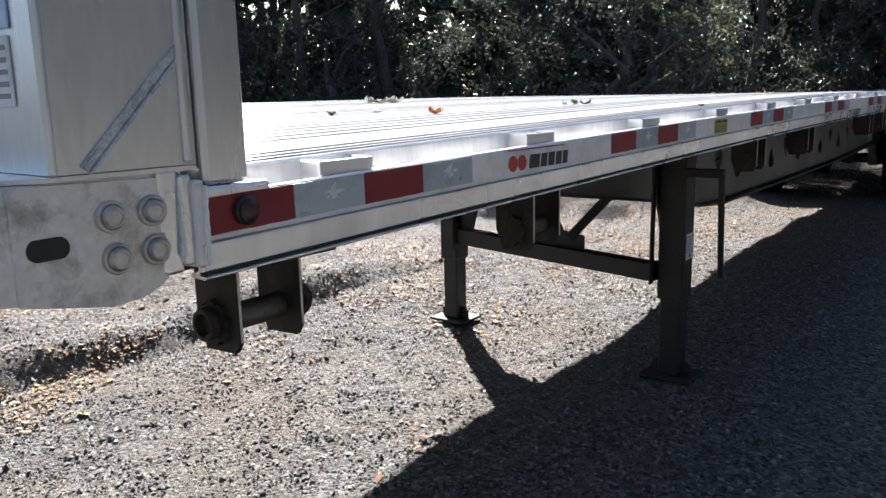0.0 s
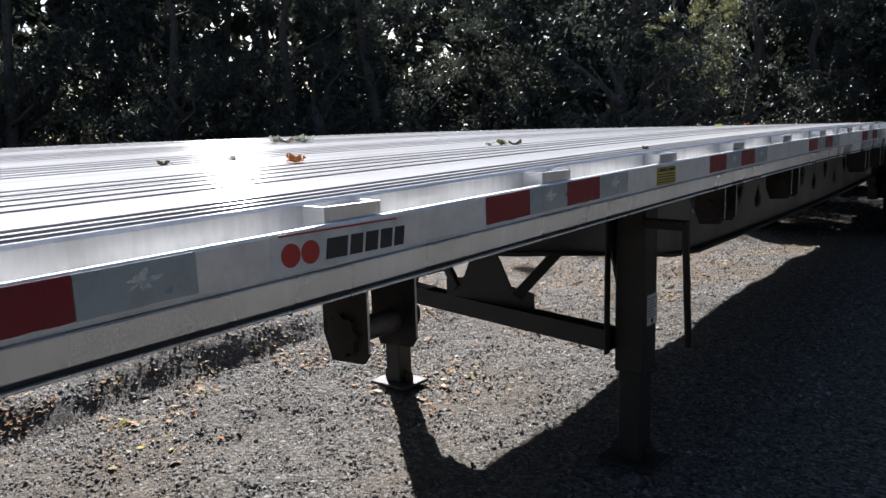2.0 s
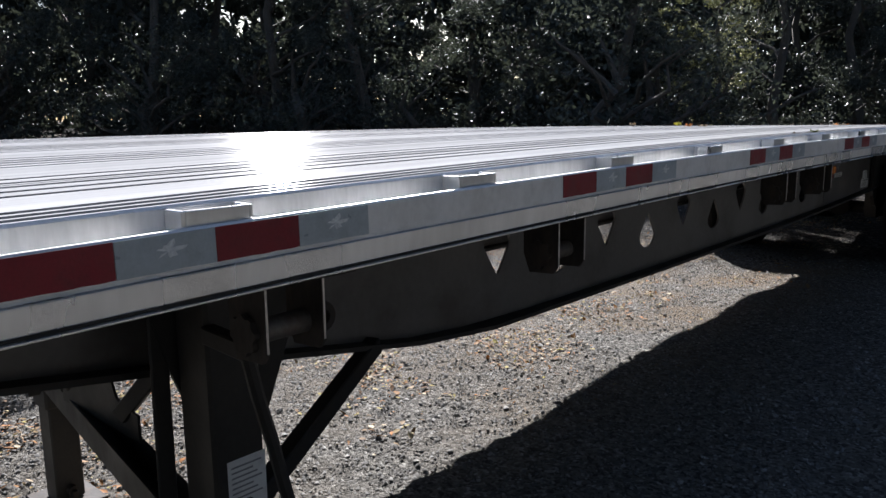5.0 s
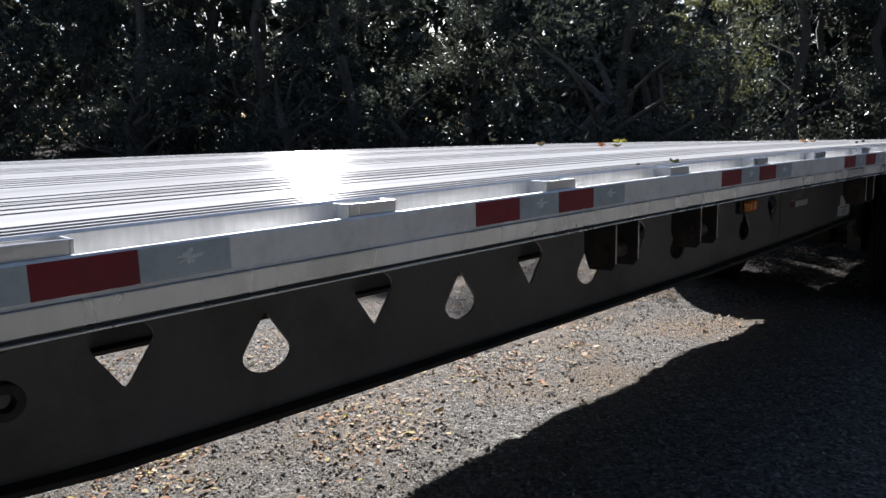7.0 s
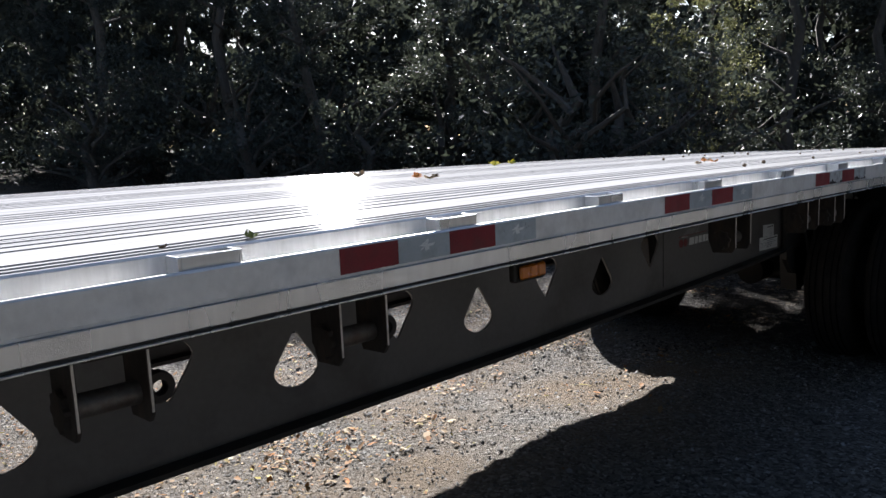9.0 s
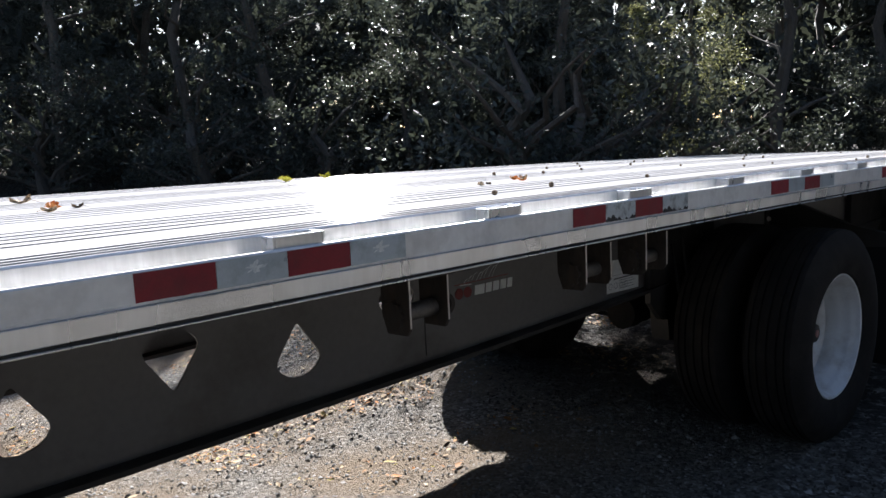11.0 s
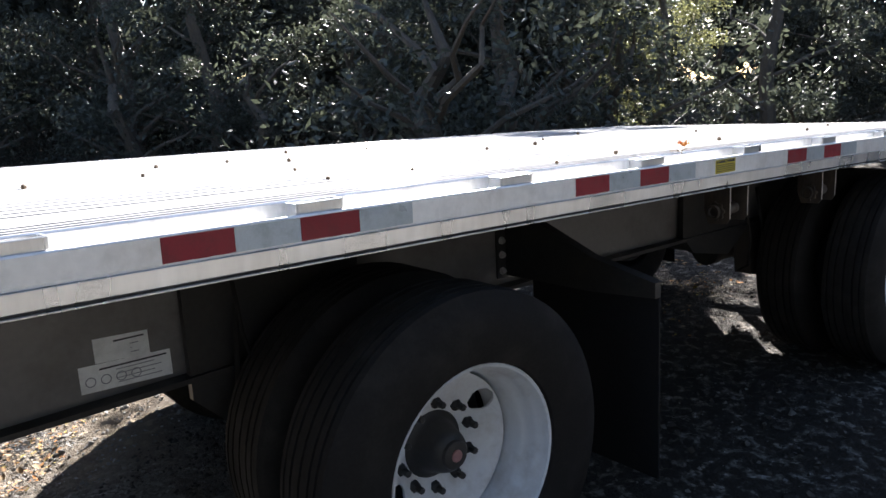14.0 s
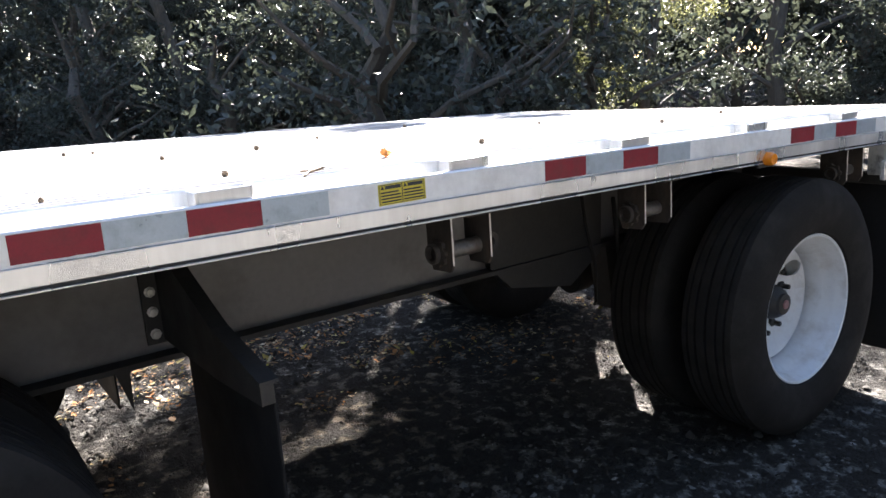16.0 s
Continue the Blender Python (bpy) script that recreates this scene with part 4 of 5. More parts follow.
def rim_meshes():
    barrel = [(0.304, 0.106), (0.299, 0.112), (0.291, 0.109), (0.287, 0.098), (0.284, 0.084), (0.276, 0.074), (0.272, 0.058), (0.270, 0.040), (0.260, 0.026), (0.253, 0.010), (0.248, -0.03), (0.246, -0.080),
              (0.240, -0.100), (0.234, -0.110), (0.236, -0.122), (0.252, -0.110), (0.264, 0.02), (0.280, 0.07), (0.294, 0.092)]
    b = Build().lathe(barrel, 'x', (0, 0, 0), 56, True)
    d, n = Build(), 6
    for i in range(n):     # disc with round hand holes
        a0, a1 = 2 * math.pi * i / n, 2 * math.pi * (i + 1) / n
        ri, ro, rh = 0.105, 0.240, 0.039
        am, rm = (a0 + a1) / 2, 0.198
        edge = []
        for k in range(9):
            edge.append((ro, a0 + (a1 - a0) * k / 8))
        edge += [(rm, a1)]
        for k in range(9):
            edge.append((ri, a1 - (a1 - a0) * k / 8))
        edge += [(rm, a0)]
        hole = []
        for r, a in edge:
            y, z = r * math.cos(a) - rm * math.cos(am), r * math.sin(a) - rm * math.sin(am)
            k = rh / math.hypot(y, z)
            hole.append((rm * math.cos(am) + y * k, rm * math.sin(am) + z * k))
        out = [(r * math.cos(a), r * math.sin(a)) for r, a in edge]
        if i % 3:      # two round hand holes, the rest is closed
            hole = [(rm * math.cos(am) + (p[0] - rm * math.cos(am)) * 0.02, rm * math.sin(am) + (p[1] - rm * math.sin(am)) * 0.02) for p in hole]
        m = len(edge)
        xo = lambda y, z: -0.100 + 0.060 * min(max((math.hypot(y, z) - 0.130) / 0.11, 0), 1)
        for t in (0.0, -0.010):
            d.add([(xo(*p) + t, *p) for p in out + hole], [(k, (k + 1) % m, m + (k + 1) % m, m + k) for k in range(m)])
        d.add([(xo(*p), *p) for p in hole] + [(xo(*p) - 0.010, *p) for p in hole], [(k, (k + 1) % m, m + (k + 1) % m, m + k) for k in range(m)])
    hub = Build().lathe([(0.112, -0.119), (0.108, -0.100), (0.094, -0.094), (0.080, -0.080), (0.068, -0.030), (0.058, -0.008), (0.046, 0.000), (0.043, 0.010), (0.034, 0.014), (0.014, 0.013)], 'x', (0, 0, 0), 28)
    nut = Build().lathe([(0.020, -0.105), (0.019, -0.080), (0.015, -0.076), (0.011, -0.072), (0.011, -0.048), (0.008, -0.046)], 'x', (0, 0, 0), 6)
    cap = Build().lathe([(0.019, 0.012), (0.019, 0.017), (0.014, 0.019), (0.004, 0.018)], 'x', (0, 0, 0), 16)
    return b.mesh("rim", RIM_PAINT, True), d.mesh("disc", RIM_PAINT, weld=True), hub.mesh("hub", BLACK_STEEL, True), nut.mesh("lug_nut", BLACK_STEEL), cap.mesh("hub_cap", HUB_CAP)


def build_wheels():
    tyre, (rim, disc, hub, nut, cap) = tyre_mesh(), rim_meshes()
    drum = Build().lathe([(0.06, -0.128), (0.215, -0.130), (0.222, -0.136), (0.222, -0.34), (0.06, -0.345)], 'x', (0, 0, 0), 32).mesh("brake_drum", BLACK_STEEL, True)
    shield = Build().lathe([(0.07, -0.075), (0.228, -0.080), (0.236, -0.088), (0.228, -0.094), (0.07, -0.090)], 'x', (0, 0, 0), 32, True).mesh("dust_shield", BLACK_STEEL, True)
    # inner wheels get a copy of the rim in a much darker colour
    dark_rim = rim.copy()
    dark_rim.materials.clear()
    dark_rim.materials.append(RIM_DARK)
    for y, z in AXLES:
        for x, outer in ((-0.15, True), (-0.50, False), (-WIDE + 0.15, True), (-WIDE + 0.50, False)):
            turned = (x < -1.3)
            w = part("wheel", tyre, None, trailer, "black ribbed tyre on a white rim", Matrix.Translation((x, y + (0.20 if turned else 0), z)) @ pose(0, 0, 0, 8 + 40 * x, 0, 180 if turned else 0))
            part("rim", rim if outer else dark_rim, None, w, "white painted rim" if outer else "much darker inner rim")
            if not outer:
                part("dust_shield", shield, None, w, "dark dust shield over the brake")
            if outer:
                part("disc", disc, None, w)
                part("brake_drum", drum, None, w, "dark brake drum behind the disc")
                part("hub", hub, None, w, "dark greasy hub")
                part("hub_cap", cap, None, w)
                for i in range(10):
                    a = radians(48 + 36 * i)
                    part("lug_nut", nut, None, w, "", (0, 0.136 * math.cos(a), 0.136 * math.sin(a)))
        part("axle", Build().lathe([(0.063, -WIDE + 0.45), (0.063, -0.45)], 'x', (0, y, z), 18), BLACK_STEEL, trailer, smooth=True)
        for x in (BEAM_X, -WIDE - BEAM_X):
            part("spring_hanger", Build().plate([(y - 0.42, 0.83), (y - 0.18, 0.83), (y - 0.22, 0.60), (y - 0.30, 0.50), (y - 0.38, 0.52)], x - 0.05, x + 0.05), BLACK_STEEL, trailer)
            part("trailing_arm", Build().bar((x, y - 0.32, 0.58), (x, y + 0.30, z - 0.05), 0.08, 0.11), BLACK_STEEL, trailer)
            part("air_spring", Build().lathe([(0.05, 0.55), (0.11, 0.56), (0.125, 0.62), (0.115, 0.68), (0.125, 0.74), (0.10, 0.80), (0.06, 0.81)], 'z', (x, y + 0.36, 0.0), 20), RUBBER, trailer, smooth=True)
            part("shock_absorber", Build().tube([(x + 0.14, y + 0.05, z - 0.06), (x + 0.14, y - 0.16, 0.86)], 0.03, 10), BLACK_STEEL, trailer)
        a, low = (y - 0.55, 0.64) if y < 12 else (y - 1.05, 0.74)
        part("hanger_plate", Build().plate([(a, 1.20), (a, low + 0.10), (a + 0.10, low), (a + 0.42, low - 0.06), (a + 0.60, low + 0.05), (a + 0.62, 1.20)], BEAM_X + 0.02, BEAM_X + 0.05), BLACK_STEEL, trailer, "dark suspension hanger plate on the beam")
        h = y - (0.42 if y < 12 else 0.65)
        part("air_hose", Build().tube([(-0.62, h - 0.01, 1.15), (-0.60, h, 0.95), (-0.59, h + 0.04, 0.78), (-0.62, h + 0.07, 0.62), (-0.75, h + 0.20, 0.55)], 0.007, 7), RUBBER, trailer, "thin hanging air hose", smooth=True)
        part("air_hose", Build().tube([(-0.68, y - 0.40, 1.02), (-0.62, y - 0.44, 0.80), (-0.60, y - 0.42, 0.66), (-0.70, y - 0.30, 0.58)], 0.009, 7), RUBBER, trailer, smooth=True)
        part("brake_chamber", Build().lathe([(0.03, -0.1), (0.09, -0.09), (0.09, 0.0), (0.08, 0.02), (0.085, 0.1), (0.03, 0.11)], 'y', (-1.05, y - 0.22, 0.60), 18), RUBBER, trailer, smooth=True)


def build_flaps():
    y = 11.36
    br = part("flap_bracket", Build().box(BEAM_X + 0.007, BEAM_X + 0.017, y - 0.03, y + 0.03, 0.86, 1.20, 0.002)
              .plate([(BEAM_X + 0.015, 1.17), (BEAM_X + 0.015, 0.87), (-0.30, 0.875), (-0.022, 0.897), (-0.018, 0.945), (-0.30, 1.00)], y + 0.018, y + 0.024, 'y')
              .plate([(BEAM_X + 0.015, 1.176), (BEAM_X + 0.015, 1.170), (-0.30, 1.0), (-0.018, 0.945), (-0.018, 0.951), (-0.30, 1.006)], y + 0.018, y + 0.062, 'y')
              .box(-0.024, -0.018, y + 0.018, y + 0.05, 0.897, 0.945, 0.001), BLACK_STEEL, trailer, "black steel mud flap bracket")
    for z in (1.017, 0.958, 0.891):
        part("bolt", Build().lathe([(0.016, BEAM_X + 0.017), (0.016, BEAM_X + 0.021), (0.012, BEAM_X + 0.022), (0.011, BEAM_X + 0.032), (0.004, BEAM_X + 0.033)], 'x', (0, y - 0.004, z), 8), GALVANISED, br, "bright zinc bolt head")
    part("hanging_hook", Build().plate([(11.255, 0.86), (11.32, 0.86), (11.318, 0.70), (11.313, 0.578), (11.27, 0.73)], -1.006, -0.994), BLACK_STEEL, trailer, "dark pointed plate hanging under the frame")
    part("flap", Build().box(-0.62, -0.02, y + 0.045, y + 0.053, 0.22, 0.93, 0.002), FLAP, br, "black rubber mud flap")
    br2 = part("flap_bracket", Build().bar((-0.75, 14.28, 1.0), (-0.02, 14.28, 1.0), 0.05, 0.05), BLACK_STEEL, trailer)
    part("flap", Build().box(-0.62, -0.02, 14.30, 14.308, 0.22, 1.0, 0.002), FLAP, br2)
    for fy, fz in ((11.41, 0.93), (14.31, 1.0)):
        far = part("flap_bracket", Build().bar((-WIDE + 0.75, fy, fz), (-WIDE + 0.02, fy, fz), 0.05, 0.05), BLACK_STEEL, trailer)
        part("flap", Build().box(-WIDE + 0.02, -WIDE + 0.64, fy + 0.026, fy + 0.034, 0.22, fz, 0.002), FLAP, far)
    part("corner_bracket", Build().box(-0.10, -0.02, 14.16, 14.22, 1.03, 1.17, 0.006).box(-0.02, 0.002, 14.10, 14.24, 1.02, 1.10, 0.004), CAST_METAL, trailer, "dull aluminium bracket under the rail")


def build_lamps():
    for y, x, z in ((7.03, -0.30, 1.172), (13.235, 0.002, 1.212)):
        la = part("marker_lamp", Build().box(x - 0.03, x, y - 0.075, y + 0.075, z - 0.032, z + 0.034, 0.006) if x < -0.1 else Build().box(x - 0.02, x, y - 0.04, y + 0.04, z - 0.03, z + 0.03, 0.004), BLACK_STEEL, trailer, "amber side marker lamp")
        if x < -0.1:
            for k in range(3):
                part("lens", Build().box(x, x + 0.016, y - 0.062 + k * 0.041, y - 0.021 + k * 0.041, z - 0.022, z + 0.022, 0.006), AMBER, la, "amber plastic lens")
            part("arm", Build().bar((x - 0.03, y, z + 0.02), (x - 0.03, y, DECK_Z - 0.13), 0.03, 0.012, up=(0, 1, 0)), BLACK_STEEL, la)
        else:
            part("lens", Build().lathe([(0.023, 0.0), (0.023, 0.02), (0.018, 0.030), (0.007, 0.033)], 'x', (x, y, z), 22), AMBER, la, "round amber lens", smooth=True)
    y, z = 0.062, TAPE_Z + 0.026 + arch(0.06)
    la = part("marker_lamp", Build().lathe([(0.021, 0.001), (0.021, 0.008), (0.017, 0.011)], 'x', (0, y, z), 22), BLACK_STEEL, trailer, "small round dark marker lamp in the tape", smooth=True)
    part("lens", Build().lathe([(0.016, 0.008), (0.016, 0.013), (0.010, 0.016), (0.003, 0.017)], 'x', (0, y, z), 20), DARK_LENS, la, smooth=True)


def build_beam_labels():
    x = BEAM_X + 0.0055
    build_logo(8.772, 0.976, x, 1.26, DIM_RED, WHITE_VINYL, trailer, "red dots and white bars of a maker's mark on the beam")
    for o, n in (([(9.782, 0.914), (9.935, 0.908), (9.935, 0.980), (9.782, 0.986)], 3), ([(9.735, 0.834), (9.993, 0.827), (9.993, 0.907), (9.735, 0.913)], 4)):
        s = part("data_plate", Build().plate(o, x, x + 0.0015), WHITE_VINYL, trailer, "white printed data label on the beam")
        (a, z0), (c, z1) = o[0], o[2]
        part("print_line", Build().box(x + 0.0015, x + 0.002, a + 0.055, c - 0.012, z1 - 0.014, z1 - 0.009), INK, s)
        for k in range(n):
            part("print_line", Build().box(x + 0.0015, x + 0.002, a + 0.10, c - 0.03 - 0.02 * (k % 2), z0 + 0.010 + k * 0.013, z0 + 0.0125 + k * 0.013), GREY_INK, s)
        if n == 4:
            for k in range(4):
                b = Build()
                yc, zc = a + 0.028 + 0.042 * k, z0 + 0.030 - 0.001 * k
                ring = [(r * math.cos(q * math.pi / 8), r * math.sin(q * math.pi / 8)) for r in (0.012, 0.015) for q in range(16)]
                b.add([(x + 0.0019, yc + u, zc + v) for u, v in ring], [(q, (q + 1) % 16, 16 + (q + 1) % 16, 16 + q) for q in range(16)])
                part("ring_print", b, GREY_INK, s)
    part("panel_joint", Build().box(x - 0.0005, x + 0.001, 8.613, 8.617, 0.80, 1.16), GROOVE_DARK, trailer, "dark joint line in the beam's web")
    # a plain winged shape over the mark: curved strokes like feathers
    emblem = part("wing_emblem", Build().plate([(8.80, 1.030), (8.86, 1.026), (8.862, 1.029), (8.80, 1.034)], x, x + 0.001), PALE_INK, trailer, "faint grey winged emblem drawn as strokes")
    for k in range(8):
        y0, z0 = 8.82 + 0.022 * k, 1.036 + 0.004 * (k % 3)
        reach, rise = 0.020 + 0.005 * k, 0.016 + 0.005 * k
        curve = [(y0 + reach * q / 5, z0 + rise * math.sin(q / 5 * 1.7)) for q in range(6)]
        part("stroke", Build().plate(curve + [(py, pz - 0.0022) for py, pz in reversed(curve)], x, x + 0.001), PALE_INK, emblem)


def build_front():
    top, x = TAPE_Z + 0.002, -0.020
    # nose casting that turns round the corner ahead of the rail
    turn = [(x, -0.036), (x, -0.245), (x - 0.012, -0.262), (x - 0.05, -0.295), (x - 0.12, -0.31), (-WIDE - x + 0.12, -0.31), (-WIDE - x, -0.245), (-WIDE - x, -0.036)]
    nose = part("nose_plate", Build().plate(turn, top - 0.136, top, 'z'), CAST_METAL, trailer, "dull aluminium nose casting with four bolts")
    part("bolt_plate", Build().plate([(-0.243, 1.336), (-0.052, 1.332), (-0.047, 1.328), (-0.045, 1.215), (-0.055, 1.199), (-0.070, 1.189), (-0.095, 1.180), (-0.135, 1.177), (-0.243, 1.199)], x - 0.002, x + 0.004), CAST_METAL, nose, "dull bolted side plate with a rounded corner")
    x += 0.004
    for y, z in ((-0.126, 1.290), (-0.071, 1.291), (-0.123, 1.237), (-0.070, 1.240)):
        b = part("bolt", Build().lathe([(0.0205, 0.0), (0.0205, 0.003), (0.0190, 0.0055), (0.0165, 0.006), (0.0150, 0.004)], 'x', (x, y, z), 24), GALVANISED, nose, "galvanised lock bolt with a round collar", smooth=True)
        part("head", Build().lathe([(0.0150, 0.004), (0.0140, 0.010), (0.0118, 0.0135), (0.0090, 0.0140), (0.0082, 0.0125), (0.0015, 0.0125)], 'x', (x, y, z), 20), GALVANISED, b, smooth=True)
    slot = []
    for k in range(20):
        a = 2 * math.pi * k / 20
        slot.append((-0.205 + (0.013 if math.cos(a) > 0 else -0.013) + 0.012 * math.cos(a), 1.262 + 0.0135 * math.sin(a)))
    # no opening is cut: a black patch paints in the shade inside the slot
    part("slot", Build().plate(slot, x - 0.004, x + 0.0012), BLACK_STEEL, nose, "black oval patch for the slot's dark inside")
    x -= 0.004
    # welded plates between the casting and the rail
    part("corner_plate", Build().box(-0.03, -0.012, -0.060, -0.030, top - 0.135, top + 0.004, 0.004).box(-0.02, -0.004, -0.034, -0.016, top - 0.125, top - 0.004, 0.003), CLEAN_METAL, trailer, "welded aluminium corner plate")
    part("end_plate", Build().box(-0.05, 0.004, -0.020, -0.003, top - 0.130, top - 0.012, 0.003), RAIL_METAL, trailer)
    part("weld_seam", Build().tube([(-0.009, -0.034 + 0.003 * k / 20 + 0.0006 * math.sin(1.9 * k), top - 0.112 + 0.0050 * k) for k in range(21)], [0.0052 - 0.0016 * k / 20 + 0.0005 * math.sin(2.6 * k) for k in range(21)], 8), SIDE_METAL, trailer, "bright weld bead beside the casting", smooth=True)
    part("weld_seam", Build().tube([(0.004, -0.004 + 0.0004 * math.sin(2.1 * k), top - 0.128 + 0.0057 * k) for k in range(20)], [0.0046 + 0.0005 * math.sin(1.7 * k) for k in range(20)], 8), SIDE_METAL, trailer, "bright weld bead down the end of the rail", smooth=True)
    # bulkhead: corner posts, a box of sheet ahead of them, and a slanted welded seam
    tall = 2.50
    for px in (-0.092, -WIDE + 0.002):
        part("bulkhead_post", Build().box(px, px + 0.088, 0.006, 0.080, top - 0.022, tall, 0.007), CLEAN_METAL, trailer, "square aluminium bulkhead post")
        part("post_shoe", Build().box(px - 0.002, px + 0.092, -0.005, 0.112, top - 0.052, top - 0.023, 0.004), CLEAN_METAL, trailer)
    sheet = part("bulkhead_sheet", Build().plate([(x, 0.004), (x, -0.184), (x - 0.006, -0.190), (-WIDE - x + 0.006, -0.190), (-WIDE - x, -0.184), (-WIDE - x, 0.004)], top + 0.008, tall, 'z'), CLEAN_METAL, trailer, "brushed aluminium bulkhead sheet, bent at the corner")
    part("corner_bead", Build().bar((x - 0.001, -0.186, top + 0.006), (x - 0.001, -0.178, tall), 0.008, 0.010), CLEAN_METAL, sheet)
    seam = part("slanted_strip", Build().bar((x, -0.150, top + 0.012), (x, -0.008, top + 0.162), 0.005, 0.012), SCRATCHED, sheet, "scratched slanted strip welded to the sheet")
    for off, fat in ((-0.0042, 0.0020), (0.0052, 0.0026)):
        part("bead", Build().tube([(x + 0.0015, -0.150 + off + 0.0068 * k + 0.0005 * math.sin(2.2 * k), top + 0.012 - off + 0.0071 * k) for k in range(22)], [fat + 0.0004 * math.sin(3.1 * k) for k in range(22)], 7), SCRATCHED, seam, smooth=True)
    part("weld_seam", Build().bar((x + 0.002, -0.010, top + 0.010), (x + 0.002, -0.004, tall), 0.012, 0.012), CLEAN_METAL, sheet)
    part("ledge", Build().plate([(x + 0.006, 0.0), (x + 0.006, -0.20), (x - 0.05, -0.285), (x - 0.12, -0.30), (-WIDE + 0.14, -0.30), (-WIDE - x, 0.0)], top + 0.001, top + 0.007, 'z'), CLEAN_METAL, trailer)
    part("placard", Build().box(-0.30, -0.075, -0.1935, -0.1905, 1.515, 1.80, 0.001), PAPER_BLUE, trailer, "pale blue placard on the bulkhead")
    lab = part("data_plate", Build().box(-0.30, -0.082, -0.193, -0.1905, 1.425, 1.508, 0.001), WHITE_VINYL, trailer, "pale printed label on the bulkhead")
    for k in range(5):
        part("print_line", Build().box(-0.29, -0.09, -0.1936, -0.193, 1.435 + 0.014 * k, 1.441 + 0.014 * k), GREY_INK, lab)
    part("kingpin_plate", Build().box(-WIDE + 0.5, -0.5, 0.1, 1.7, 1.085, 1.097, 0.003).lathe([(0.045, 0.98), (0.045, 1.0), (0.03, 1.02), (0.045, 1.04), (0.045, 1.09)], 'z', (-WIDE / 2, 0.9, 0), 16), BLACK_STEEL, trailer)


def build_rear():
    z = DECK_Z + arch(REAR)
    part("rear_sill", Build().plate([(-WIDE, z - 0.16), (0.004, z - 0.16), (0.004, z - 0.004), (-0.01, z - 0.002), (-WIDE + 0.01, z - 0.004 + twist(-WIDE, REAR)), (-WIDE, z - 0.008 + twist(-WIDE, REAR))], REAR, REAR + 0.05, 'y'), RAIL_METAL, trailer)
    part("rear_guard", Build().box(-WIDE + 0.1, -0.1, REAR - 0.02, REAR + 0.06, 0.50, 0.60, 0.008).box(-0.9, -0.82, REAR - 0.02, REAR + 0.05, 0.60, z - 0.16, 0.004).box(-WIDE + 0.82, -WIDE + 0.9, REAR - 0.02, REAR + 0.05, 0.60, z - 0.16, 0.004), BLACK_STEEL, trailer)


for build in (build_deck, build_rails, build_pockets, build_tape, build_stickers, build_crossmembers, build_winches, build_landing_gear, build_wheels, build_flaps, build_lamps, build_beam_labels, build_front, build_rear):
    build()
build_beam(BEAM_X, True)
build_beam(-WIDE - BEAM_X, False)


# ---- trees ----
def limb_points(rng, a, b, bend):
    a, b = Vector(a), Vector(b)
    pts = []
    for i in range(5):
        t = i / 4
        p = a.lerp(b, t)
        p += Vector((rng.normal(0, bend), rng.normal(0, bend), rng.normal(0, bend * 0.5))) * math.sin(math.pi * t)
        pts.append(p)
    return pts


